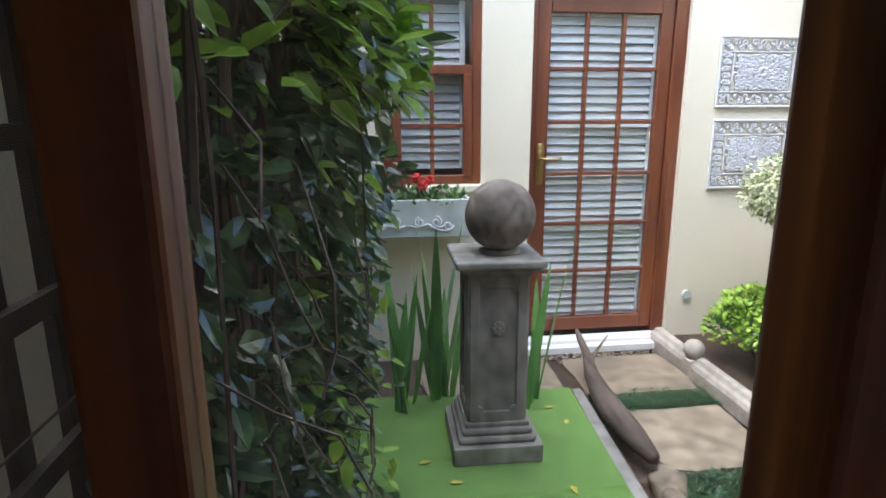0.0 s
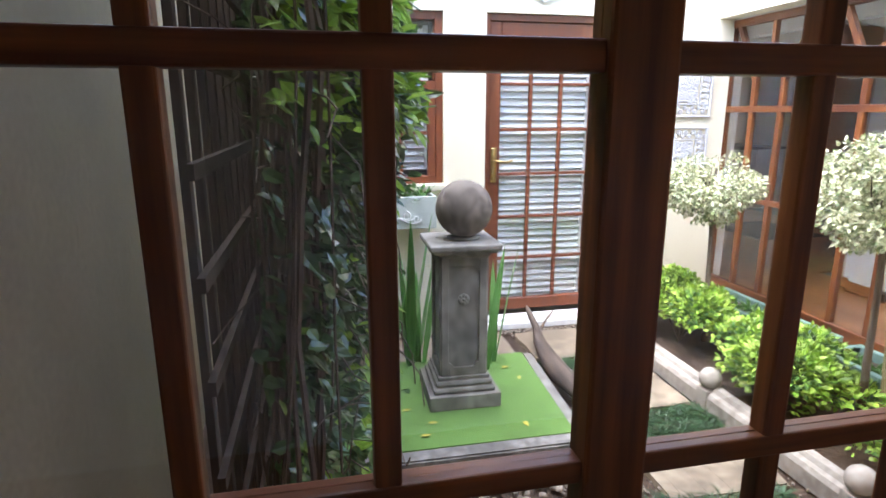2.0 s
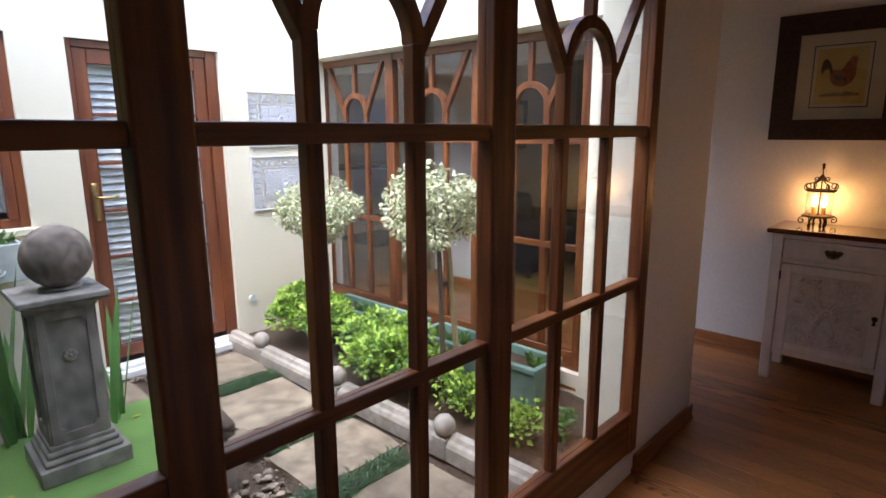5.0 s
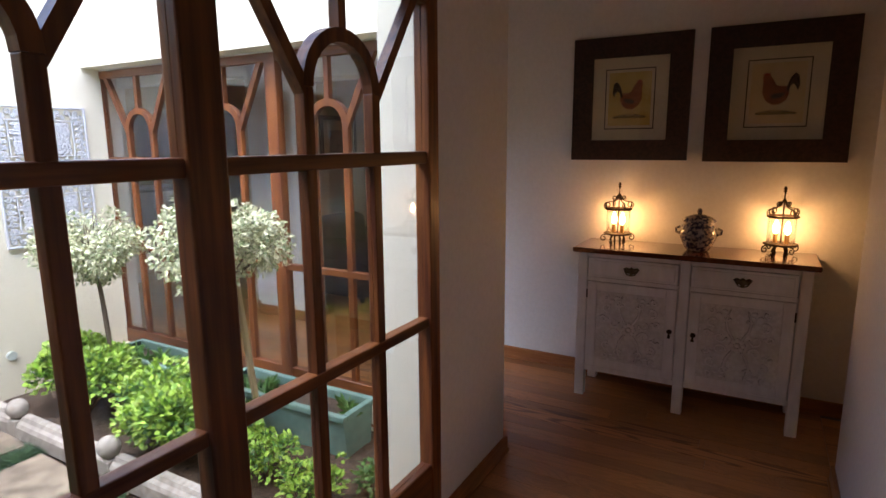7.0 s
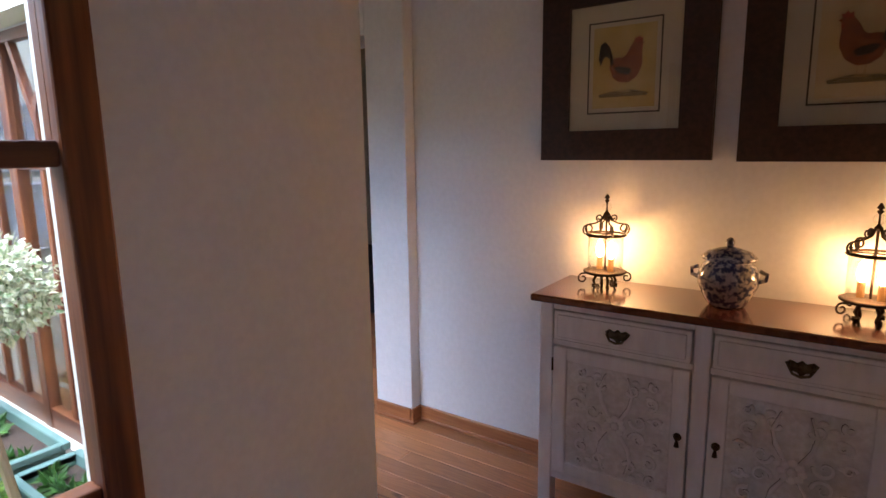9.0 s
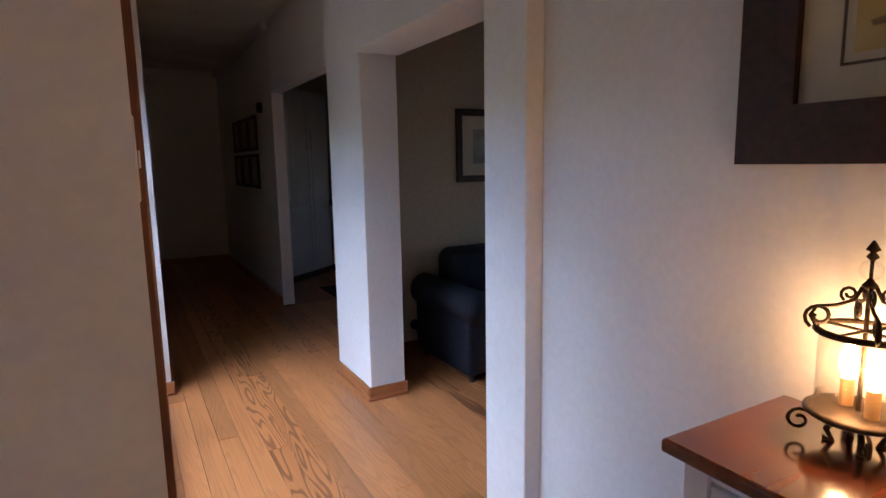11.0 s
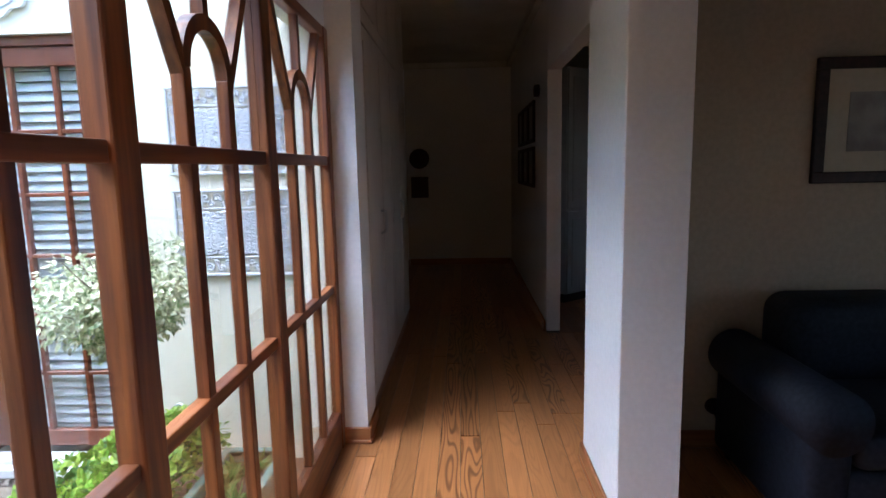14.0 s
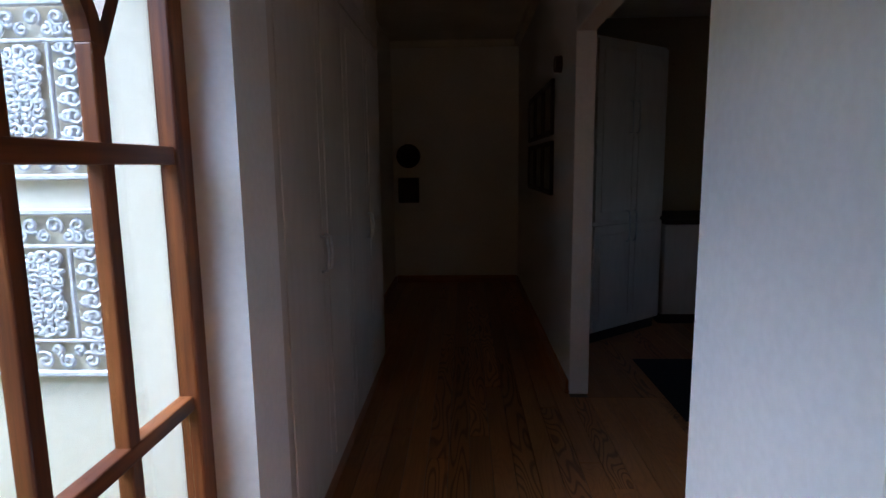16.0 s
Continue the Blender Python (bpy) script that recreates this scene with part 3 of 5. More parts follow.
# ---- courtyard window ----
def courtyard_window():
    w = thing("window_3", "hardwood casement window with small panes above a planter", "window", pose(0.38, 3.06, 0), "", "structure")
    W = 0.555
    for x0, x1 in ((0, 0.05), (W - 0.05, W)):
        bm = bm_new(); box(bm, x0, 0.03, 0.94, x1, 0.13, 2.02, 0.003); part("jamb", bm, DOORWOOD, w)
    for z0, z1 in ((0.94, 0.99), (1.97, 2.02), (1.55, 1.60)):
        bm = bm_new(); box(bm, 0.05, 0.031, z0, W - 0.05, 0.129, z1, 0.003); part("rail", bm, DOORWOOD, w)
    for x0, x1 in ((0.052, 0.10), (W - 0.10, W - 0.052)):
        bm = bm_new(); box(bm, x0, 0.02, 0.99, x1, 0.07, 1.55, 0.003); part("casement_stile", bm, DOORWOOD, w)
    for z in (1.27,):
        bm = bm_new(); box(bm, 0.10, 0.03, z - 0.011, W - 0.10, 0.06, z + 0.011); part("glazing_bar", bm, DOORWOOD, w)
    bm = bm_new(); box(bm, W / 2 - 0.011, 0.034, 0.99, W / 2 + 0.011, 0.058, 1.55); part("glazing_bar", bm, DOORWOOD, w)
    bm = bm_new(); box(bm, W / 2 - 0.011, 0.034, 1.60, W / 2 + 0.011, 0.058, 1.97); part("glazing_bar", bm, DOORWOOD, w)
    for z0, z1 in ((0.99, 1.55), (1.60, 1.97)):
        bm = bm_new(); box(bm, 0.05, 0.044, z0, W - 0.05, 0.048, z1); p = part("pane", bm, GLASS, w); p.visible_shadow = False
    bm = bm_new(); box(bm, -0.03, -0.05, 0.90, W + 0.03, 0.03, 0.938, 0.004); part("window_sill", bm, CREAM, w, "cream plastered sill")


courtyard_window()
# ---- turf and its kerb ----
bm = bm_new()
prism(bm, [(-0.3, 1.44), (1.175, 1.425), (1.235, 2.29), (-0.3, 2.32)], "z", -0.12, 0.03)
tagged(part("turf_mat", bm, TURF, None), "bright green artificial turf on a raised bed", "turf", "", "structure")
bm = bm_new()
prism(bm, [(-0.3, 1.365), (1.225, 1.35), (1.295, 2.29), (1.236, 2.29), (1.176, 1.423), (-0.3, 1.438)], "z", -0.15, 0.025)
bmesh.ops.bevel(bm, geom=[e for e in bm.edges if abs(e.verts[0].co.z - e.verts[1].co.z) < 0.01 and e.verts[0].co.z > 0], offset=0.008, segments=2, affect="EDGES")
tagged(part("turf_kerb", bm, CONC, None), "grey weathered concrete kerb round the turf", "kerb", "", "structure")

# ---- pillar with a stone ball ----
def pillar():
    p = thing("garden_pillar", "weathered cast-stone pillar standing on the turf", "pillar", pose(0.757, 1.885, 0.03, 0, 0, -1.5) @ Matrix.Diagonal((1, 1, 0.967, 1)))
    def sq(bm, a, z0, z1, bev=0.005):
        box(bm, -a, -a, z0, a, a, z1, bev, 2)
    bm = bm_new(); sq(bm, 0.172, 0, 0.075); part("plinth", bm, CONC, p)
    bm = bm_new(); sq(bm, 0.150, 0.075, 0.105, 0.012); sq(bm, 0.138, 0.105, 0.135, 0.012); sq(bm, 0.125, 0.135, 0.155); part("base_moulding", bm, CONC, p)
    bm = bm_new()
    sq(bm, 0.104, 0.155, 0.755, 0.004)
    for s in range(4):
        rot = Matrix.Rotation(radians(90 * s), 4, "Z")
        for x0, z0, x1, z1 in ((-0.108, 0.155, -0.072, 0.755), (0.072, 0.155, 0.108, 0.755), (-0.072, 0.155, 0.072, 0.20), (-0.072, 0.71, 0.072, 0.755)):
            b2 = bm_new(); box(b2, x0, -0.116, z0, x1, -0.103, z1, 0.003)
            bmesh.ops.transform(b2, matrix=rot, verts=b2.verts)
            me = bpy.data.meshes.new("tmp"); b2.to_mesh(me); b2.free(); bm.from_mesh(me); bpy.data.meshes.remove(me)
        for cx, cz in ((-0.072, 0.20), (0.072, 0.20), (-0.072, 0.71), (0.072, 0.71)):
            b2 = bm_new(); cyl(b2, (cx, -0.1155, cz), (cx, -0.10, cz), 0.022, n=16)
            bmesh.ops.transform(b2, matrix=rot, verts=b2.verts)
            me = bpy.data.meshes.new("tmp"); b2.to_mesh(me); b2.free(); bm.from_mesh(me); bpy.data.meshes.remove(me)
    part("shaft", bm, CONC, p)
    bm = bm_new()
    for i in range(8):
        a = 2 * math.pi * i / 8
        ball(bm, (0.018 * math.cos(a), -0.107, 0.545 + 0.018 * math.sin(a)), 0.012, 8, 6, (1, 0.6, 1))
    ball(bm, (0, -0.109, 0.545), 0.010, 8, 6)
    part("rosette", bm, CONC, p, "carved stone rosette", True)
    bm = bm_new(); sq(bm, 0.122, 0.755, 0.775); sq(bm, 0.148, 0.775, 0.792, 0.006); sq(bm, 0.165, 0.792, 0.822, 0.008); part("capital", bm, CONC, p)
    return p


pillar()
b = thing("stone_ball", "dark lichen-spotted stone ball resting on the pillar", "stone ball", pose(0.778, 1.885, 0.825))
bm = bm_new(); lathe(bm, [(0.075, 0.0), (0.08, 0.008), (0.06, 0.016)], 20); part("collar", bm, CONC, b, "", True)
bm = bm_new(); ball(bm, (0, 0, 0.140), 0.133, 40, 24); part("sphere", bm, BALL, b, "", True)

# ---- stepping stones, pebbles, edging ----
def slab(name, x0, y0, x1, y1, seed):
    random.seed(seed)
    pts = []
    for a, c in (((x0, y0), (x1, y0)), ((x1, y0), (x1, y1)), ((x1, y1), (x0, y1)), ((x0, y1), (x0, y0))):
        for i in range(4):
            s = i / 4
            pts.append((a[0] + (c[0] - a[0]) * s + rnd(-0.015, 0.015), a[1] + (c[1] - a[1]) * s + rnd(-0.015, 0.015)))
    bm = bm_new(); prism(bm, pts, "z", -0.15, -0.092)
    bmesh.ops.bevel(bm, geom=[e for e in bm.edges if min(e.verts[0].co.z, e.verts[1].co.z) > -0.1], offset=0.008, segments=2, affect="EDGES")
    return tagged(part("stepping_stone", bm, SLAB, None), "buff sandstone stepping slab set in the path", "slab", "stepping stones of the path")


slab("s", 1.40, 2.42, 2.01, 2.88, 1)
slab("s", 1.47, 1.745, 1.99, 2.25, 2)
slab("s", 1.43, 1.06, 1.97, 1.465, 3)
slab("s", 1.46, 0.42, 1.95, 0.905, 4)
slab("s", 0.92, 0.40, 1.36, 0.72, 5)
slab("s", 0.55, 2.50, 1.30, 2.92, 6)
random.seed(11)
PEB = [material("river_pebble", (0.22, 0.17, 0.13), (0.42, 0.345, 0.27), (20, 20, 20), 0.7, bump=0.1, rand=0.4, bigamt=0.2)]
pebs = thing("pebble_bed", "tan and grey river pebbles between the stones", "pebbles", None, "", "structure")
meshes = []
for k in range(5):
    bm = bm_new(); ball(bm, (0, 0, 0), 1.0, 10, 7)
    for v in bm.verts:
        v.co += Vector(v.co) * 0.18 * noise.noise(v.co * 1.3 + Vector((k * 9, 0, 0)))
    meshes.append(finish(bm, "pebble", PEB[0], True))
count = 0
while count < 290:
    x, y = rnd(0.3, 1.45), rnd(0.28, 1.37)
    if 0.90 < x < 1.38 and 0.38 < y < 0.74 or (x > 1.40 and (y > 1.06 or y < 0.95)):
        continue
    count += 1
    o = new("pebble", meshes[count % 5]); o.parent = pebs
    s = rnd(0.011, 0.021)
    o.matrix_basis = pose(x, y, -0.102 + s * 0.25, rnd(-15, 15), rnd(-15, 15), rnd(0, 360)) @ Matrix.Diagonal((s * rnd(1, 1.5), s, s * 0.65, 1))
st = bm_new()
for i in range(420):
    x, y = rnd(1.0, 2.12), rnd(2.90, 3.05)
    s = rnd(0.006, 0.014)
    bmesh.ops.create_icosphere(st, subdivisions=1, radius=s, matrix=Matrix.Translation((x, y, -0.105)))
for i in range(520):
    x, y = rnd(1.38, 2.14), rnd(0.4, 2.95)
    s = rnd(0.004, 0.010)
    bmesh.ops.create_icosphere(st, subdivisions=1, radius=s, matrix=Matrix.Translation((x, y, -0.108)))
fill = 0
while fill < 900:
    x, y = rnd(0.3, 1.45), rnd(0.28, 1.37)
    if 0.90 < x < 1.38 and 0.38 < y < 0.74 or (x > 1.40 and (y > 1.06 or y < 0.95)):
        continue
    fill += 1
    s = rnd(0.007, 0.015)
    bmesh.ops.create_icosphere(st, subdivisions=1, radius=s, matrix=Matrix.Translation((x, y, -0.108)))
tagged(part("gravel", st, PEB[0], None), "loose small gravel between slabs and wall", "gravel", "", "stuff")


def edging(y0, y1):
    e = thing("garden_edging", "moulded cast-stone edging block beside the flower bed", "edging", pose(2.075, y0, -0.11), "edging blocks of the bed")
    L = y1 - y0
    bm = bm_new()
    prism(bm, [(-0.05, 0), (0.05, 0), (0.05, 0.10), (0.03, 0.125), (-0.012, 0.125), (-0.022, 0.105), (-0.04, 0.095), (-0.05, 0.075)], "y", 0.045, L - 0.045)
    part("block", bm, KERB, e)
    return e


def edging_post(y):
    e = thing("edging_finial", "cast-stone edging post topped with a ball", "finial", pose(2.065, y, -0.11), "finials of the edging")
    bm = bm_new(); box(bm, -0.045, -0.043, 0, 0.045, 0.043, 0.11, 0.008, 2); part("post", bm, KERB, e)
    bm = bm_new(); ball(bm, (0, 0, 0.163), 0.056, 20, 14); part("ball", bm, KERB, e, "", True)
    return e


for a, c in ((0.28, 0.85), (0.85, 1.72), (1.72, 2.60)):
    edging(a, c)
edging(2.60, 3.08)
for y in (0.85, 1.72, 2.60):
    edging_post(y)
# ---- planting ----
random.seed(21)
def mondo(x0, y0, x1, y1, n, name="ground_cover"):
    g = thing(name, "tufts of dark green mondo grass between the slabs", "ground cover")
    L = Leaves()
    for i in range(n):
        x, y = rnd(x0, x1), rnd(y0, y1)
        for k in range(7):
            a = rnd(0, 2 * math.pi)
            L.blade((x, y, -0.12), (math.cos(a) * 0.7, math.sin(a) * 0.7, rnd(0.5, 1.2)), rnd(0.06, 0.12), 0.007, 0.5, 3)
    L.make("blades", LEAF_D, g)
    g["kind"] = "stuff"
    return g


mondo(1.40, 2.27, 2.0, 2.41, 220)
mondo(1.46, 1.49, 2.0, 1.72, 240)
mondo(1.42, 0.93, 1.90, 1.04, 150)
mondo(1.25, 0.70, 1.45, 1.08, 90)


def shrub(x, y, z, rx, ry, h, n, mat, label, seed, size=0.042):
    random.seed(seed)
    s = thing("shrub", label, "shrub", pose(x, y, z))
    bm = bm_new()
    for i in range(9):
        a = rnd(0, 2 * math.pi)
        e = (math.cos(a) * rx * rnd(0.3, 0.8), math.sin(a) * ry * rnd(0.3, 0.8), h * rnd(0.5, 0.9))
        tube(bm, [(0, 0, 0), (e[0] * 0.4, e[1] * 0.4, e[2] * 0.5), e], [0.006, 0.004, 0.002], 5)
    part("stems", bm, BARK, s)
    L, inner = Leaves(), Leaves()
    lumps = [(rnd(-0.62, 0.62) * rx, rnd(-0.62, 0.62) * ry, rnd(0.42, 0.78) * h, rnd(0.30, 0.50)) for _ in range(13)]
    for i in range(n):
        c = random.choice(lumps)
        d = ray_dir()
        if d.z < -0.5:
            d.z = -d.z
        # deep leaves get a darker green, which puts the shrub's inner shade into colour
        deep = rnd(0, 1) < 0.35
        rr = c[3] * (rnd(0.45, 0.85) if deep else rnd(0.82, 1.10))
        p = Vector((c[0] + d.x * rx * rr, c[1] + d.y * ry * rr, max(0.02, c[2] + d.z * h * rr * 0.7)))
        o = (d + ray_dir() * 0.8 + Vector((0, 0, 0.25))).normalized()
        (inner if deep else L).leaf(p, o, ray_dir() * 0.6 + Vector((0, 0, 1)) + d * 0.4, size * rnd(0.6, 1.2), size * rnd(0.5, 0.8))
    L.make("leaves", mat, s)
    inner.make("inner_leaves", LEAF_M, s, "darker green inner leaves, with inner shade put into their colour")
    return s


shrub(2.36, 2.42, -0.05, 0.27, 0.42, 0.40, 5200, LEAF_L, "lime-green leafy shrub in the bed", 3, 0.036)
shrub(2.33, 1.50, -0.05, 0.26, 0.46, 0.38, 5800, LEAF_L, "lime-green leafy shrub beside the edging", 4, 0.036)
shrub(2.34, 0.92, -0.05, 0.15, 0.17, 0.25, 800, LEAF_L, "small lime-green shrub in bare soil", 5, 0.03)
shrub(2.28, 0.60, -0.05, 0.15, 0.16, 0.20, 650, LEAF_L, "small lime-green shrub in bare soil", 6, 0.03)
shrub(2.50, 0.44, -0.05, 0.10, 0.08, 0.14, 160, LEAF_M, "low green seedling in bare soil", 7, 0.03)


def standard_tree(x, y, zc, r, seed, lean=0.0, stake=False):
    random.seed(seed)
    t = thing("standard_tree", "clipped lollipop tree with cream-variegated leaves", "tree", pose(x, y, -0.05), "pair of lollipop trees")
    top = Vector((lean, 0, zc + 0.05))
    bm = bm_new()
    pts = [(-lean * 0.3, 0, 0), (0.005, 0.01, zc * 0.35), (lean * 0.5, -0.005, zc * 0.7), tuple(top)]
    tube(bm, pts, [0.019, 0.016, 0.014, 0.010], 8)
    for i in range(26):
        d = ray_dir(); d.z = abs(d.z) * 0.9 - 0.1
        s = top + Vector((0, 0, -r * 0.75 + rnd(0, 0.12)))
        e = top + Vector((d.x, d.y, d.z)) * r * rnd(0.6, 0.95)
        tube(bm, [s, (s + e) / 2 + ray_dir() * 0.03, e], [0.006, 0.004, 0.002], 5)
    part("trunk", bm, BARK, t, "", True)
    L = Leaves()
    lumps = []
    for i in range(24):
        d = ray_dir()
        lumps.append((Vector((d.x * 1.05, d.y * 1.05, d.z * 0.8)) * r * rnd(0.45, 0.78), r * rnd(0.26, 0.42)))
    for i in range(5600):
        c, q = random.choice(lumps)
        d = ray_dir()
        p = top + c + Vector((d.x, d.y, d.z * 0.9)) * q * (1 - 0.5 * rnd(0, 1) ** 2)
        o = d + ray_dir() * 0.9 + Vector((0, 0, -0.2))
        L.leaf(p, o, ray_dir() * 0.6 + d * 0.6 + Vector((0, 0, 0.7)), rnd(0.020, 0.038), rnd(0.012, 0.020))
    L.make("crown", LEAF_W, t)
    if stake:
        bm = bm_new(); cyl(bm, (0.12, -0.02, 0.0), (-0.005, -0.04, zc * 0.92), 0.018, 0.016, 8); part("stake", bm, STAKE, t, "pale bamboo stake")
        bm = bm_new(); cyl(bm, (0.012, -0.004, zc * 0.62), (0.010, -0.004, zc * 0.65), 0.024, 0.024, 8); part("tie", bm, TRELLIS, t)
    return t


standard_tree(2.49, 2.36, 0.95, 0.285, 31, -0.04)
standard_tree(2.45, 1.22, 1.07, 0.31, 32, -0.05, True)
random.seed(41)


def trough(y0, y1):
    t = thing("planter_trough", "green painted planter trough with bedding plants", "planter", pose(2.77, y0, -0.06), "green troughs below the window")
    L = y1 - y0
    bm = bm_new()
    prism(bm, [(-0.095, 0), (0.095, 0), (0.125, 0.25), (-0.125, 0.25)], "y", 0, 0.02)
    prism(bm, [(-0.095, 0), (0.095, 0), (0.125, 0.25), (-0.125, 0.25)], "y", L - 0.02, L)
    prism(bm, [(-0.095, 0), (-0.075, 0), (-0.105, 0.25), (-0.125, 0.25)], "y", 0.02, L - 0.02)
    prism(bm, [(0.075, 0), (0.095, 0), (0.125, 0.25), (0.105, 0.25)], "y", 0.02, L - 0.02)
    part("body", bm, GREENBOX, t)
    bm = bm_new()
    for x0, a, x1, c in ((-0.14, -0.015, -0.105, L + 0.015), (0.105, -0.015, 0.14, L + 0.015), (-0.105, -0.015, 0.105, 0.02), (-0.105, L - 0.02, 0.105, L + 0.015)):
        box(bm, x0, a, 0.22, x1, c, 0.255, 0.005)
    part("rim", bm, GREENBOX, t)
    bm = bm_new(); box(bm, -0.1, 0.02, 0.16, 0.1, L - 0.02, 0.205); part("soil", bm, SOIL, t, "dark potting soil")
    for i in (0, 1, 6, 8, 9, 10, 11, 12):
        x, y = rnd(-0.06, 0.06), 0.06 + (L - 0.12) * i / 12 + rnd(-0.02, 0.02)
        lv = Leaves()
        for k in range(22):
            d = ray_dir(); d.z = abs(d.z) * 0.8 + 0.15
            lv.leaf(Vector((x, y, 0.203)), d, ray_dir(), rnd(0.04, 0.10), rnd(0.018, 0.034))
        lv.make("bedding_plant", LEAF_M, t, "leafy green bedding plant")


for a, c in ((0.72, 1.64), (1.77, 2.69)):
    trough(a, c)
# trellis and vine
tr = thing("trellis", "dark timber lattice trellis against the wall", "trellis", pose(-0.09, 0, 0))
n = 0
for i in range(25):
    y = 0.30 + i * 0.105
    bm = bm_new(); box(bm, 0.008, y - 0.013, -0.1, 0.022, y + 0.013, 2.6); part("slat", bm, TRELLIS, tr)
for i in range(15):
    z = 0.05 + i * 0.18
    bm = bm_new(); box(bm, 0.0225, 0.26, z - 0.013, 0.036, 2.9, z + 0.013); part("slat", bm, TRELLIS, tr)


for y in (1.20, 2.10, 2.85):
    bm = bm_new(); box(bm, -0.05, y - 0.03, -0.12, 0.005, y + 0.03, 2.65, 0.004); part("post", bm, TRELLIS, tr)


def vine():
    random.seed(51)
    v = thing("climbing_vine", "dense glossy climbing vine covering the trellis", "climbing plant", pose(-0.05, 0, 0))
    bm = bm_new()
    for i in range(64):
        y = rnd(0.35, 2.0) if i % 3 == 0 else rnd(0.33, 1.0)
        x = rnd(0.0, 0.16)
        pts = []
        for k in range(11):
            z = -0.1 + k * 0.27
            pts.append((x + rnd(-0.022, 0.03) + 0.05 * min(k, 6) / 6, y + rnd(-0.035, 0.035), z))
            y += rnd(-0.04, 0.04)
        tube(bm, pts, rnd(0.0025, 0.007), 5)
    for i in range(420):
        near = i % 2
        p = Vector((rnd(0.03, 0.25), rnd(0.36, 1.2) if near else rnd(0.8, 2.5), rnd(0.1, 2.45)))
        d = ray_dir(); d.x = abs(d.x) * 0.7
        pts = [tuple(p)]
        for k in range(5):
            d = (d + ray_dir() * 0.55 + Vector((0, 0, -0.15))).normalized()
            p = p + d * rnd(0.04, 0.09)
            p.x = min(p.x, 0.34)
            pts.append(tuple(p))
        tube(bm, pts, 0.0018 if near else 0.0022, 4)
    part("stems", bm, BARK, v, "tangled brown stems")
    old, young = Leaves(), Leaves()
    def reach(y, z):
        f = 0.21 + 0.11 * math.sin(math.pi * min(1, max(0, (y - 0.3) / 2.2))) + 0.10 * noise.noise((y * 2.2, z * 2.2, 3.0))
        f *= 0.75 + 0.45 * min(1, max(0, (z - 0.7) / 0.8))
        if y < 0.9:
            f *= 0.55 + 0.45 * max(0, (y - 0.3) / 0.6)
        f *= 1 - 0.52 * min(1, max(0, (y - 1.0) / 0.8))
        if z < 1.35 and y > 1.2:
            f *= 1 - 0.45 * min(1, (y - 1.2) / 0.4) * min(1, (1.35 - z) / 0.2)
        return f
    for i in range(27000):
        y, z = (rnd(0.9, 2.25) if i < 16000 else rnd(0.40, 1.4)), rnd(-0.05, 2.75)
        f = reach(y, z)
        x = f * (1 - 0.7 * rnd(0, 1) ** 2)
        if i % 5 == 0 and y > 1.0:
            x = rnd(-0.11, 0.03)
        elif y < 1.15 and i % 2:
            x = f * rnd(0.75, 1.3)
        lump = noise.noise((y * 6.0, z * 6.0, 9.0))
        if y < 1.05 and z < 1.6 and (lump < -0.10 or rnd(0, 1) < 0.2):
            continue
        if y >= 1.05 and lump < -0.24:
            continue
        d = Vector((rnd(0.1, 0.9), rnd(-0.9, 0.5), rnd(-0.9, 0.25)))
        # more bright leaves with height: young shoots plus sunlight put into the colour
        k = (x > f * (0.7 if z < 1.45 else 0.45) and rnd(0, 1) < 0.06 + 1.0 * max(0, z - 1.25) + (0.22 * max(0, z - 0.6) if y > 1.2 else 0))
        L = young if k else old
        big = 0.92 if y < 1.05 else 0.78
        L.leaf((x, y, z), d, (rnd(-0.2, 1), rnd(-1, 0.4), rnd(0.1, 1)), rnd(0.036, 0.074) * big, rnd(0.020, 0.038) * big)
    # extra bright leaves up high, partly to paint the sunlit top
    for i in range(4600):
        y, z = (rnd(0.32, 1.9) if i % 2 else rnd(0.6, 1.5)), rnd(1.36, 2.6)
        d = Vector((rnd(0.2, 1.0), rnd(-0.9, 0.3), rnd(-0.8, 0.5)))
        young.leaf((reach(y, z) * rnd(0.85, 1.25), y, z), d, (rnd(0.2, 1), rnd(-0.8, 0.1), rnd(0.4, 1)), rnd(0.035, 0.08), rnd(0.020, 0.038))
    for i in range(110):
        y, z = rnd(0.7, 2.0), rnd(0.1, 2.6)
        if y > 1.2 and z < 1.45:
            continue
        p = Vector((reach(y, z), y, z))
        d = Vector((rnd(0.4, 1), rnd(-0.6, 0.3), rnd(-0.3, 0.5))).normalized()
        for k in range(7):
            p = p + d * 0.03
            d = (d + Vector((0, 0, -0.12)) + ray_dir() * 0.25).normalized()
            if p.x < 0.40:
                (young if rnd(0, 1) < 0.7 else old).leaf(p, d + ray_dir() * 0.9, (0, 0, 1), rnd(0.03, 0.055), rnd(0.018, 0.03))
    for i in range(90):
        y, z = rnd(0.30, 0.55), rnd(0.55, 2.2)
        L = young if rnd(0, 1) < 0.08 else old
        L.leaf((rnd(0.06, 0.19), y, z), (rnd(0.1, 0.9), rnd(-0.9, 0.5), rnd(-0.9, 0.2)), (rnd(0, 1), rnd(-1, 0.2), rnd(0.1, 1)), rnd(0.030, 0.055), rnd(0.016, 0.028))
    old.make("leaves", LEAF_V, v)
    young.make("young_leaves", LEAF_N, v, "bright green young leaves, also colouring the vine's sunlit top")


vine()


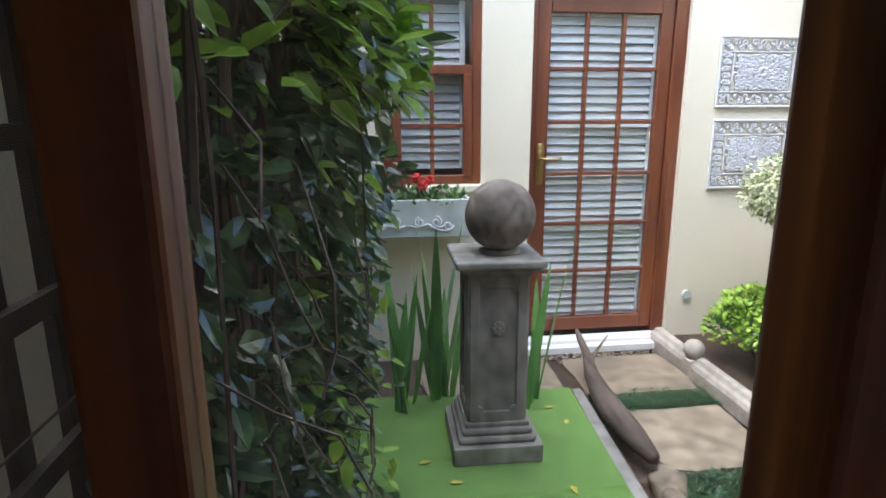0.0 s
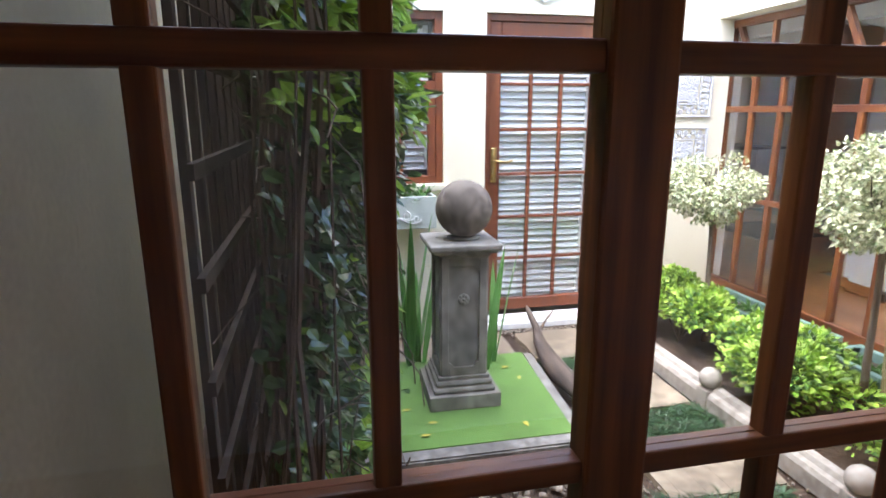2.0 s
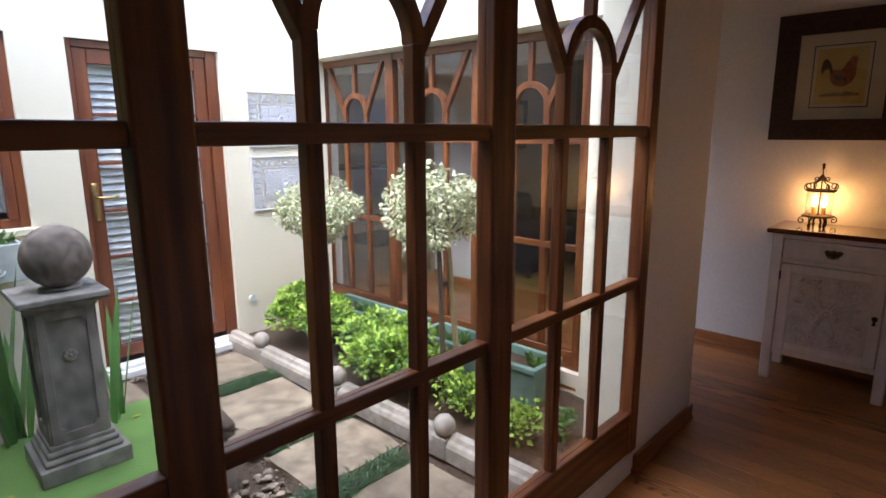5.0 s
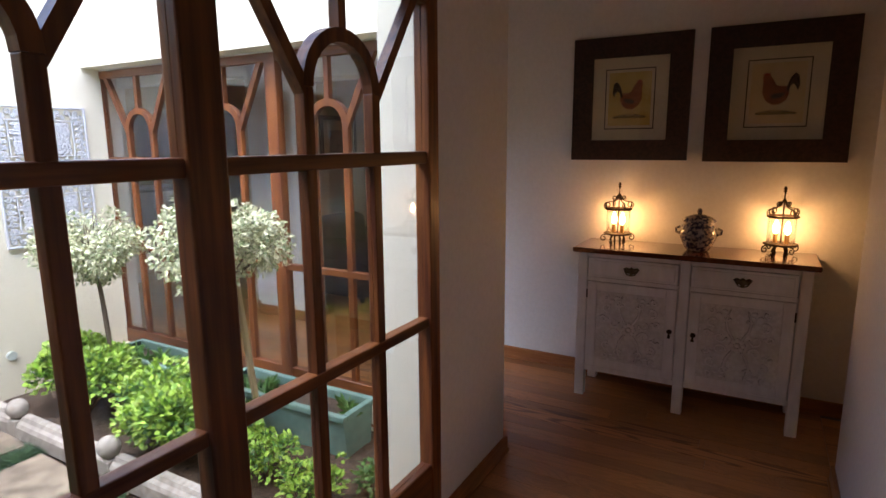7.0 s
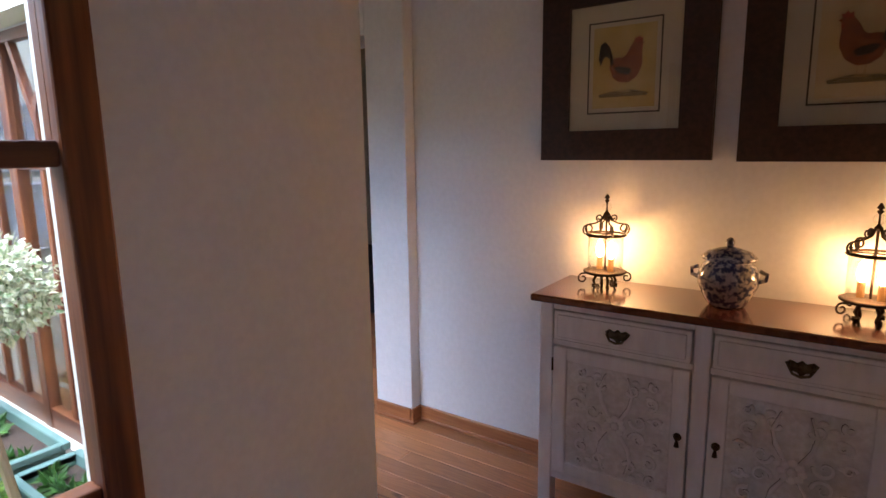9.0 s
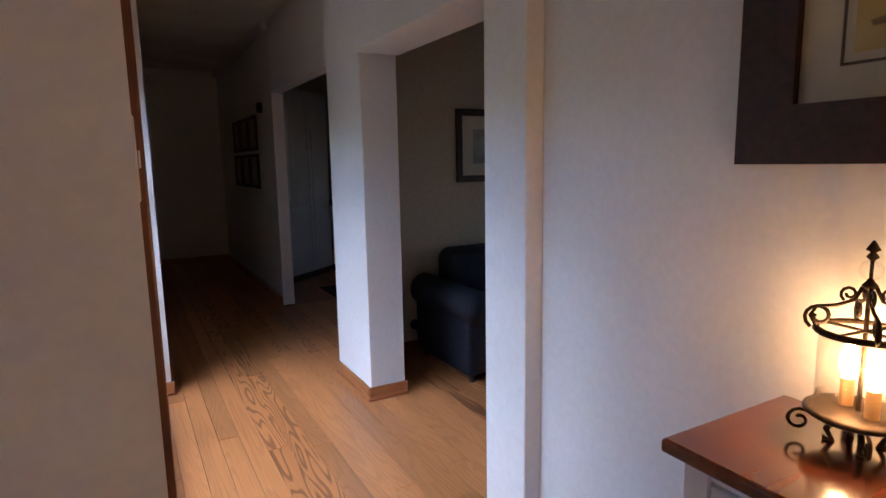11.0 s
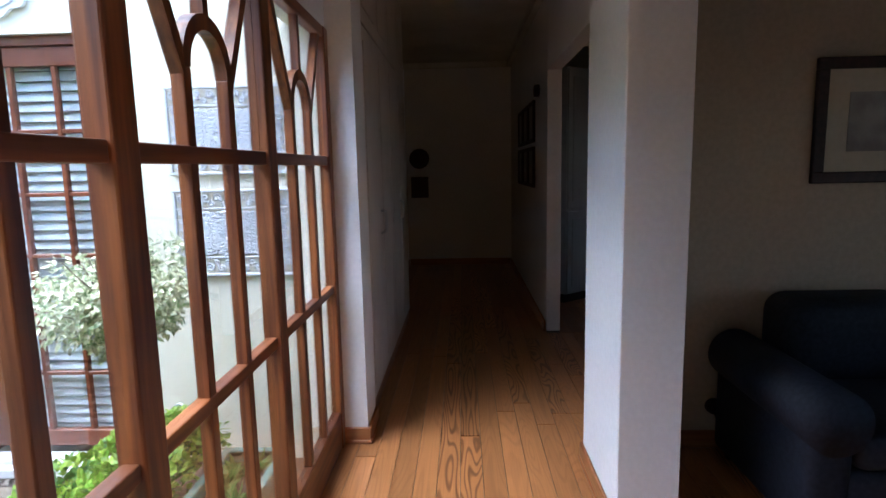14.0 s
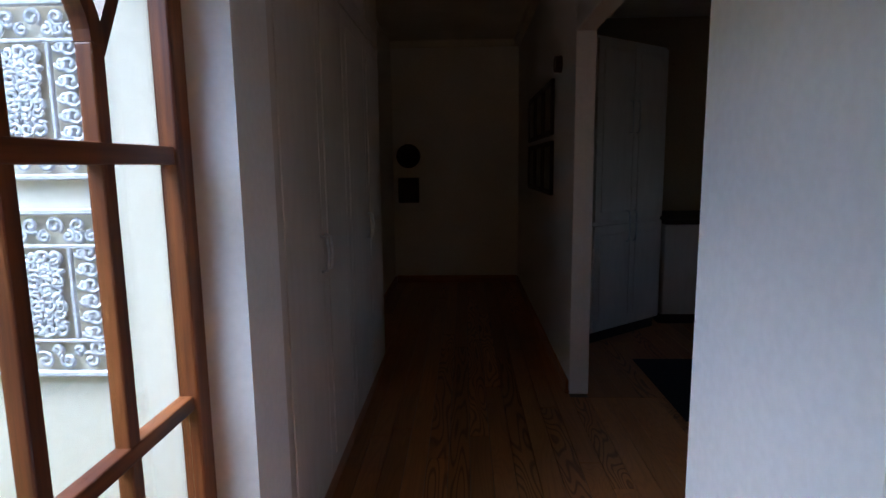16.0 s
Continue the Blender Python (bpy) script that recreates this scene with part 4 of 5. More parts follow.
def sword_plant(x, y, n, h, seed, label):
    random.seed(seed)
    s = thing("sword_leaf_plant", label, "plant", pose(x, y, 0.02))
    for i in range(n):
        L = Leaves()
        a = rnd(0, 2 * math.pi)
        L.blade((rnd(-0.05, 0.05), rnd(-0.05, 0.05), 0), (math.cos(a) * 0.16, math.sin(a) * 0.16, 1), h * rnd(0.55, 1.0), rnd(0.045, 0.070), rnd(0.0, 0.10), 8)
        L.make("leaf", BLADE, s)
    return s


sword_plant(0.60, 2.28, 13, 0.98, 61, "tall green sword-shaped leaves beside the pillar")
sword_plant(0.42, 2.20, 9, 0.75, 62, "tall green sword-shaped leaves beside the vine")
sword_plant(1.00, 2.16, 6, 0.90, 63, "narrow upright green leaves behind the pillar")

YELLOW = material("yellowed_leaf", (0.50, 0.42, 0.05), (0.62, 0.55, 0.10), (30, 30, 30), 0.6, bump=0.1)
random.seed(15)
for x, y in ((0.55, 1.62), (0.45, 1.75), (0.98, 1.55), (1.10, 1.95), (0.50, 1.52), (1.05, 2.1)):
    L = Leaves()
    L.leaf((0, 0, 0.004), (1, 0.2, 0.05), (0, 0, 1), 0.05, 0.022, 0.1)
    o = L.make("fallen_leaf", YELLOW, None)
    o.matrix_basis = pose(x, y, 0.032, 0, 0, rnd(0, 360))
    tagged(o, "yellowed fallen leaf lying on the turf", "leaf", "fallen leaves")

# ---- cast scroll panels ----
def scroll_panel(z0, z1):
    p = thing("scroll_panel", "pewter-white cast scrollwork panel hung on the wall", "wall panel", pose(2.32, 3.058, z0), "pair of scroll panels")
    W, Hh = 0.56, z1 - z0
    for x0, a, x1, c in ((0, 0, W, 0.014), (0, Hh - 0.014, W, Hh), (0, 0.014, 0.014, Hh - 0.014), (W - 0.014, 0.014, W, Hh - 0.014)):
        bm = bm_new(); box(bm, x0, -0.022, a, x1, -0.004, c, 0.003); part("border_bar", bm, PANELW, p)
    b = 0.085
    for x0, a, x1, c in ((0.014, b, W - 0.014, b + 0.009), (0.014, Hh - b - 0.009, W - 0.014, Hh - b), (b, b + 0.009, b + 0.009, Hh - b - 0.009), (W - b - 0.009, b + 0.009, W - b, Hh - b - 0.009)):
        bm = bm_new(); box(bm, x0, -0.018, a, x1, -0.006, c, 0.002); part("inner_bar", bm, PANELW, p)
    def curl(bm, cx, cz, r, a0, s, k=0.0042):
        tube(bm, [(x, -0.013, z) for x, z in spiral(cx, cz, r, r * 0.18, a0, 1.25 * s, 13)], k, 5, 1.6)
    bm = bm_new()
    n = 9
    for i in range(n):
        x = 0.05 + (W - 0.10) * i / (n - 1)
        for z, f in ((0.05, 1), (Hh - 0.05, -1)):
            curl(bm, x - 0.012, z - 0.010 * f, 0.021, 90 * f + 40, 1 if i % 2 else -1)
            curl(bm, x + 0.020, z + 0.016 * f, 0.014, -90 * f, -1 if i % 2 else 1)
    m = 8
    for i in range(1, m):
        z = 0.05 + (Hh - 0.10) * i / m
        for x, f in ((0.05, 1), (W - 0.05, -1)):
            curl(bm, x - 0.008 * f, z - 0.016, 0.021, 180 if f > 0 else 0, f)
            curl(bm, x + 0.012 * f, z + 0.022, 0.015, 0 if f > 0 else 180, -f)
    part("border_scrolls", bm, PANELW, p, "", True)
    bm = bm_new()
    random.seed(77)
    cx, cz = W / 2, Hh / 2
    hx, hz = W / 2 - b - 0.03, Hh / 2 - b - 0.022
    for i in range(6):
        for j in range(5):
            x, z = hx * (i + 0.5) / 6, hz * (j + 0.5) / 5
            r, a, s = rnd(0.013, 0.019), rnd(0, 360), random.choice((-1, 1))
            for fx in (-1, 1):
                for fz in (-1, 1):
                    pts = [(cx + fx * (x + q[0]), -0.013, cz + fz * (z + q[1])) for q in spiral(0, 0, r, r * 0.2, a, 1.2 * s, 12)]
                    tube(bm, pts, 0.0042, 5, 1.6)
                    e = (cx + fx * (x + rnd(-0.03, 0.03)), cz + fz * (z + rnd(-0.02, 0.02)))
                    ball(bm, (e[0], -0.013, e[1]), 0.009, 6, 5, (1.3, 0.7, 0.8))
    for i in range(8):
        a = 2 * math.pi * i / 8
        ball(bm, (cx + 0.022 * math.cos(a), -0.014, cz + 0.022 * math.sin(a)), 0.012, 8, 6, (1, 0.7, 1))
    part("centre_scrolls", bm, PANELW, p, "", True)


scroll_panel(1.365, 1.768)
scroll_panel(0.887, 1.298)

# scalloped plaque over the door
pl = thing("wall_plaque", "white scalloped plaque hung above the courtyard door", "plaque", pose(1.60, 3.058, 2.27))
bm = bm_new(); prism(bm, [((0.15 + 0.012 * math.cos(8 * a)) * math.cos(a), (0.17 + 0.012 * math.cos(8 * a)) * math.sin(a)) for a in [2 * math.pi * i / 64 for i in range(64)]], "y", -0.022, -0.002)
part("plate", bm, WHITE_IRON, pl)
bm = bm_new(); tube(bm, [(0.115 * math.cos(2 * math.pi * i / 40), -0.024, 0.135 * math.sin(2 * math.pi * i / 40)) for i in range(41)], 0.008, 6); part("raised_ring", bm, WHITE_IRON, pl, "", True)

# ---- trough of flowers below the courtyard window ----
def window_trough():
    t = thing("window_trough", "pale grey trough with white scroll ironwork and red flowers", "planter", pose(0.08, 2.83, 0.685))
    W = 0.76
    bm = bm_new()
    for x0, a, x1, c in ((0, 0, W, 0.018), (0, 0.20, W, 0.218), (0, 0.018, 0.018, 0.20), (W - 0.018, 0.018, W, 0.20)):
        box(bm, x0, a, 0, x1, c, 0.205, 0.004)
    box(bm, 0.018, 0.018, 0, W - 0.018, 0.20, 0.02)
    part("body", bm, GREYBOX, t)
    bm = bm_new(); box(bm, 0.018, 0.018, 0.12, W - 0.018, 0.20, 0.175); part("soil", bm, SOIL, t)
    bm = bm_new()
    for cx in (0.30, 0.52):
        for f in (-1, 1):
            tube(bm, [(x, -0.010, z) for x, z in spiral(cx + f * 0.045, 0.085, 0.030, 0.008, 90, 1.3 * -f, 18)], 0.005, 6)
        tube(bm, [(cx - 0.10, -0.010, 0.07), (cx - 0.06, -0.010, 0.055), (cx, -0.010, 0.075), (cx + 0.06, -0.010, 0.055), (cx + 0.10, -0.010, 0.07)], 0.005, 6)
    for cx, f in ((0.20, 1), (0.63, -1)):
        tube(bm, [(x, -0.010, z) for x, z in spiral(cx, 0.065, 0.028, 0.007, 0, 1.2 * f, 16)], 0.005, 6)
        tube(bm, [(cx, -0.010, 0.036), (cx + f * 0.05, -0.010, 0.04), (cx + f * 0.1, -0.010, 0.065)], 0.005, 6)
    part("scroll_ironwork", bm, WHITE_IRON, t, "white wrought scrollwork", True)
    random.seed(91)
    lv, fl = Leaves(), bm_new()
    for i in range(36):
        x, y = rnd(0.04, W - 0.04), rnd(0.04, 0.18)
        for k in range(11):
            d = ray_dir(); d.z = abs(d.z)
            lv.leaf(Vector((x, y, 0.17)) + d * rnd(0.02, 0.10), d, ray_dir(), rnd(0.03, 0.05), rnd(0.018, 0.03))
    for i in range(9):
        a = rnd(0, 6.28)
        lv.blade((0.68, 0.1, 0.17), (math.cos(a) * 0.8, math.sin(a) * 0.8, 1), rnd(0.12, 0.2), 0.012, 0.2, 4)
    lv.make("foliage", LEAF_M, t, "green foliage")
    for c in ((0.33, 0.05, 0.255), (0.50, 0.06, 0.275), (0.54, 0.09, 0.30), (0.36, 0.11, 0.27), (0.47, 0.10, 0.31)):
        bm = bm_new()
        for i in range(14):
            d = ray_dir()
            ball(bm, tuple(Vector(c) + d * 0.020), 0.011, 7, 5)
        part("red_flower_head", bm, RED, t, "red geranium flower head", True)


RED = material("red_petal", (0.50, 0.012, 0.014), (0.72, 0.03, 0.02), (60, 60, 60), 0.6, bump=0.1)
window_trough()

# ---- driftwood and stones ----
dr = thing("driftwood", "grey-brown driftwood log lying beside the turf", "driftwood", pose(1.38, 1.78, -0.08))
bm = bm_new()
tube(bm, [(0.03, -0.02, 0.05), (0.01, 0.12, 0.06), (-0.005, 0.30, 0.075), (0.0, 0.48, 0.085), (0.03, 0.66, 0.10), (0.07, 0.82, 0.13), (0.06, 0.93, 0.19), (0.055, 0.97, 0.23)], [0.028, 0.052, 0.060, 0.052, 0.040, 0.026, 0.016, 0.008], 10)
for v in bm.verts:
    v.co += Vector((1, 0.3, 1)) * 0.010 * noise.noise(v.co * 14)
part("log", bm, material("driftwood_grain", (0.055, 0.040, 0.032), (0.15, 0.112, 0.090), (40, 5, 40), 0.9, bump=0.6, dist=0.004), dr, "", True)
bm = bm_new(); tube(bm, [(0.06, 0.76, 0.12), (0.14, 0.86, 0.15), (0.22, 0.92, 0.20)], [0.012, 0.008, 0.004], 6); part("twig", bm, BARK, dr)
random.seed(5)
for x, y, s in ((1.42, 1.66, 0.07), (1.46, 1.74, 0.04), (1.40, 1.57, 0.045)):
    r = thing("garden_rock", "pale buff rock at the path's edge", "rock", pose(x, y, -0.085))
    bm = bm_new(); bmesh.ops.create_icosphere(bm, subdivisions=3, radius=s)
    for v in bm.verts:
        v.co = Vector((v.co.x, v.co.y * 1.25, v.co.z * 0.7)) + Vector(v.co) * 0.45 * noise.noise(v.co * 16 + Vector((x * 50, 0, 0)))
    part("rock", bm, SLAB, r, "", True)
valve = thing("wall_tap_cover", "small round grey fitting on the courtyard wall", "fitting", pose(2.26, 3.06, 0.22))
bm = bm_new(); cyl(bm, (0, -0.02, 0), (0, 0, 0), 0.028, n=16); part("cover", bm, GREYBOX, valve)

# ---- sideboard ----
BRONZE = material("aged_bronze", (0.10, 0.075, 0.05), (0.24, 0.19, 0.13), (60, 60, 60), 0.45, metal=0.8, bump=0.2)


def sideboard():
    c = thing("sideboard", "distressed white sideboard with carved doors and polished wood top", "sideboard", pose(4.236, -0.665, 0, 0, 0, -90))
    D = -0.36
    bm = bm_new(); box(bm, -0.615, D - 0.03, 0.888, 0.615, 0, 0.916, 0.008, 3); part("top", bm, CABTOP, c, "polished reddish wooden top")
    for x in (-0.585, 0.53):
        bm = bm_new(); box(bm, x, D, 0, x + 0.055, D + 0.055, 0.887, 0.004); part("leg", bm, CABW, c)
        bm = bm_new(); box(bm, x, -0.06, 0, x + 0.055, -0.005, 0.887, 0.004); part("leg", bm, CABW, c)
    bm = bm_new(); box(bm, -0.0275, D, 0, 0.0275, D + 0.05, 0.887, 0.004); part("leg", bm, CABW, c)
    for x in (-0.58, 0.545):
        bm = bm_new(); box(bm, x, D + 0.055, 0.165, x + 0.035, -0.06, 0.887); part("side_panel", bm, CABW, c)
    bm = bm_new(); box(bm, -0.53, -0.02, 0.165, 0.53, -0.006, 0.887); box(bm, -0.545, D + 0.05, 0.165, 0.545, -0.02, 0.185); part("carcass", bm, CABW, c)
    for x0, x1 in ((-0.53, -0.0275), (0.0275, 0.53)):
        for z0, z1 in ((0.862, 0.887), (0.722, 0.742), (0.165, 0.195)):
            bm = bm_new(); box(bm, x0, D + 0.004, z0, x1, D + 0.04, z1); part("rail", bm, CABW, c)
        bm = bm_new(); box(bm, x0 + 0.006, D - 0.006, 0.746, x1 - 0.006, D + 0.03, 0.858, 0.003)
        box(bm, x0 + 0.02, D - 0.011, 0.758, x1 - 0.02, D - 0.005, 0.846, 0.004)
        dw = part("drawer", bm, CABW, c)
        xm = (x0 + x1) / 2
        bm = bm_new()
        prism(bm, [(xm - 0.045, 0.812), (xm - 0.03, 0.822), (xm - 0.012, 0.815), (xm, 0.825), (xm + 0.012, 0.815), (xm + 0.03, 0.822), (xm + 0.045, 0.812), (xm + 0.03, 0.79), (xm + 0.012, 0.786), (xm, 0.772), (xm - 0.012, 0.786), (xm - 0.03, 0.79)], "y", D - 0.014, D - 0.0115)
        tube(bm, [(xm - 0.034, D - 0.014, 0.812), (xm - 0.034, D - 0.03, 0.806), (xm - 0.022, D - 0.032, 0.785), (xm, D - 0.032, 0.778), (xm + 0.022, D - 0.032, 0.785), (xm + 0.034, D - 0.03, 0.806), (xm + 0.034, D - 0.014, 0.812)], 0.0042, 6)
        part("drawer_handle", bm, BRONZE, dw, "aged bronze swan-neck handle", True)
        bm = bm_new()
        a, b = x0 + 0.005, x1 - 0.005
        for u0, z0, u1, z1 in ((a, 0.20, a + 0.055, 0.717), (b - 0.055, 0.20, b, 0.717), (a + 0.055, 0.20, b - 0.055, 0.25), (a + 0.055, 0.667, b - 0.055, 0.717)):
            box(bm, u0, D - 0.008, z0, u1, D + 0.02, z1, 0.003)
        dr = part("door", bm, CABW, c)
        bm = bm_new(); box(bm, a + 0.05, D + 0.002, 0.246, b - 0.05, D + 0.012, 0.672); part("door_panel", bm, CABG, dr, "antiqued white panel ground")
        bm = bm_new()
        xc, zc = (a + b) / 2, 0.456
        y = D - 0.005
        dark_lines = bm_new()
        def put(pts, r):
            wide = [k + 0.0030 for k in r]
            tube(dark_lines, [(xc + p[0], D + 0.0022, zc + p[1]) for p in pts], wide, 6, 0.2)
            tube(bm, [(xc + p[0], y, zc + p[1]) for p in pts], r, 6, 0.9)
        for f in (-1, 1):
            for g in (-1, 1):
                for cx, cz, r, a0, t in ((0.085, 0.035, 0.032, 180, 1.1), (0.125, 0.115, 0.028, 250, 1.2), (0.06, 0.15, 0.024, 200, 1.1), (0.135, 0.175, 0.018, 120, 1.0), (0.145, 0.045, 0.020, 20, 1.0)):
                    pts = [(f * (cx + q[0]), g * (cz + q[1])) for q in spiral(0, 0, r, r * 0.2, a0, t, 14)]
                    put(pts, [0.0075 - 0.0004 * i for i in range(15)])
                put([(f * 0.02, g * 0.03), (f * 0.05, g * 0.08), (f * 0.06, g * 0.13), (f * 0.04, g * 0.19)], [0.006, 0.008, 0.007, 0.003])
                for k in range(5):
                    s = 0.4 + k * 0.35
                    ball(bm, (xc + f * (0.03 + 0.10 * math.sin(s)), y, zc + g * (0.03 + 0.16 * math.cos(s * 0.8))), 0.012, 8, 6, (1.2, 0.6, 0.7))
        for i in range(8):
            an = 2 * math.pi * i / 8
            ball(bm, (xc + 0.028 * math.cos(an), y, zc + 0.028 * math.sin(an)), 0.014, 8, 6, (1, 0.7, 1))
        ball(bm, (xc, y, zc), 0.014, 8, 6)
        part("carving_lines", dark_lines, LINE_D, dr, "dark brown lines round the carving", True)
        part("carving", bm, CABW, dr, "carved scrolling foliage", True)
        xk = b - 0.028 if x0 < 0 else a + 0.028
        bm = bm_new(); ball(bm, (xk, D - 0.016, 0.475), 0.009, 10, 8); tube(bm, [(xk, D - 0.018, 0.468), (xk, D - 0.018, 0.445)], [0.004, 0.009], 8); cyl(bm, (xk, D - 0.011, 0.478), (xk, D - 0.008, 0.478), 0.014, n=14)
        part("drop_pull", bm, IRON, dr, "dark drop pull", True)
        bm = bm_new(); cyl(bm, (x0 + 0.004 if x0 < 0 else x1 - 0.004, D - 0.009, 0.62), (x0 + 0.004 if x0 < 0 else x1 - 0.004, D - 0.009, 0.67), 0.004, n=8); part("hinge", bm, IRON, dr)
    return c


sideboard()
BULB = glow_material("warm_bulb", (1.0, 0.50, 0.16), 18.0)
SLEEVE = material("candle_sleeve", (0.50, 0.30, 0.12), (0.60, 0.38, 0.16), (30, 30, 30), 0.6, bump=0.1)
LAMPGLASS = glass_material("lamp_glass")


def lantern(y):
    L = thing("table_lantern", "lit wrought-iron table lantern with candle bulbs", "lamp", pose(4.12, y, 0.917, 0, 0, 35), "pair of lanterns on the sideboard")
    bm = bm_new(); lathe(bm, [(0.02, 0.046), (0.076, 0.05), (0.084, 0.055), (0.084, 0.060), (0.074, 0.062), (0.01, 0.062)], 28); part("tray", bm, IRON, L, "", True)
    for i in range(4):
        a = math.pi / 2 * i
        bm = bm_new()
        pts = [(0.03, 0.046), (0.045, 0.02), (0.035, 0.002), (0.05, 0.0025)]
        tube(bm, [(math.cos(a) * r, math.sin(a) * r, z) for r, z in pts], 0.006, 6)
        tube(bm, [(math.cos(a) * x, math.sin(a) * x, z) for x, z in spiral(0.088, 0.030, 0.022, 0.006, 120, -1.2, 14)], 0.0035, 5)
        part("scroll_foot", bm, IRON, L, "", True)
    bm = bm_new(); tube(bm, [(0.073 * math.cos(2 * math.pi * i / 32), 0.073 * math.sin(2 * math.pi * i / 32), 0.206) for i in range(33)], 0.0045, 6, 1.5); part("top_ring", bm, IRON, L, "", True)
    for i in range(2):
        a = math.pi / 2 * i + math.pi / 4
        bm = bm_new(); tube(bm, [(math.cos(a) * -0.074, math.sin(a) * -0.074, 0.206), (0, 0, 0.208), (math.cos(a) * 0.074, math.sin(a) * 0.074, 0.206)], 0.003, 5); part("cross_bar", bm, IRON, L)
    bm = bm_new(); cyl(bm, (0, 0, 0.06), (0, 0, 0.285), 0.004, n=8); part("rod", bm, IRON, L)
    for i in range(4):
        a = math.pi / 2 * i
        bm = bm_new()
        tube(bm, [(math.cos(a) * x, math.sin(a) * x, z) for x, z in spiral(0.070, 0.228, 0.024, 0.006, -60, 1.25, 16)], 0.0035, 5)
        tube(bm, [(math.cos(a) * x, math.sin(a) * x, z) for x, z in ((0.072, 0.207), (0.083, 0.228), (0.074, 0.246), (0.045, 0.250), (0.020, 0.262), (0.010, 0.285))], 0.0035, 5)
        tube(bm, [(math.cos(a) * x, math.sin(a) * x, z) for x, z in spiral(0.028, 0.272, 0.014, 0.004, -60, 1.2, 12)], 0.003, 5)
        part("crown_scroll", bm, IRON, L, "", True)
    bm = bm_new(); lathe(bm, [(0.004, 0.28), (0.013, 0.288), (0.006, 0.296), (0.004, 0.30)], 14); part("collar", bm, IRON, L, "", True)
    bm = bm_new(); lathe(bm, [(0.004, 0.332), (0.010, 0.338), (0.004, 0.346), (0.011, 0.350), (0.002, 0.366)], 10); part("finial", bm, IRON, L, "", True)
    bm = bm_new(); ball(bm, (0, 0, 0.315), 0.018, 16, 10); part("glass_bead", bm, LAMPGLASS, L, "clear glass bead", True)
    bm = bm_new()
    n = 32
    ring = [[bm.verts.new((r * math.cos(2 * math.pi * i / n), r * math.sin(2 * math.pi * i / n), z)) for i in range(n)] for r, z in ((0.0685, 0.063), (0.0685, 0.203), (0.067, 0.203), (0.067, 0.063))]
    for q in range(4):
        for i in range(n):
            bm.faces.new((ring[q][i], ring[q][(i + 1) % n], ring[(q + 1) % 4][(i + 1) % n], ring[(q + 1) % 4][i]))
    g = part("glass_cylinder", bm, LAMPGLASS, L, "clear glass cylinder", True); g.visible_shadow = False
    bm = bm_new(); cyl(bm, (0, 0, 0.28), (0, 0, 0.34), 0.003, n=8); part("spindle", bm, IRON, L)
    for i, a in enumerate((0.5, 0.5 + math.pi)):
        cx, cy = 0.030 * math.cos(a), 0.030 * math.sin(a)
        bm = bm_new(); cyl(bm, (cx, cy, 0.062), (cx, cy, 0.112), 0.0115, n=14); part("candle_sleeve", bm, SLEEVE, L, "tan candle sleeve")
        bm = bm_new(); lathe(bm, [(0.006, 0.112), (0.014, 0.128), (0.0155, 0.145), (0.010, 0.165), (0.003, 0.182)], 14, (cx, cy, 0)); part("bulb", bm, BULB, L, "glowing warm bulb", True)
    return L


lantern(-0.245)
lantern(-1.10)
CHINA = material("blue_patterned_china", (0.035, 0.04, 0.10), (0.42, 0.38, 0.36), (60, 60, 60), 0.18, bump=0.0, big=9, bigamt=0.2, hi=0.58, lo=0.44, coat=0.4)
j = thing("ginger_jar", "blue and white patterned lidded china jar", "jar", pose(4.05, -0.70, 0.917))
bm = bm_new(); lathe(bm, [(0.052, 0), (0.06, 0.006), (0.075, 0.03), (0.095, 0.075), (0.098, 0.105), (0.085, 0.14), (0.068, 0.155), (0.072, 0.165)], 32); part("body", bm, CHINA, j, "", True)
bm = bm_new(); lathe(bm, [(0.085, 0.163), (0.088, 0.17), (0.07, 0.188), (0.03, 0.202), (0.008, 0.206)], 32); ball(bm, (0, 0, 0.220), 0.014, 10, 8, (1, 1, 1.3)); part("lid", bm, CHINA, j, "", True)
for f in (-1, 1):
    bm = bm_new(); tube(bm, [(0, f * 0.092, 0.09), (0, f * 0.115, 0.10), (0, f * 0.118, 0.12), (0, f * 0.095, 0.13)], 0.007, 7); part("handle", bm, CHINA, j, "", True)

# ---- pictures over the sideboard ----
INK_C = material("scarlet_ink", (0.34, 0.04, 0.025), (0.45, 0.09, 0.05), (40, 40, 40), 0.9, bump=0.0)
INK_G = material("olive_wash", (0.16, 0.12, 0.05), (0.30, 0.23, 0.10), (50, 50, 50), 0.9, bump=0.0)
INK_L = material("ochre_ink", (0.50, 0.36, 0.18), (0.60, 0.46, 0.26), (40, 40, 40), 0.9, bump=0.0)


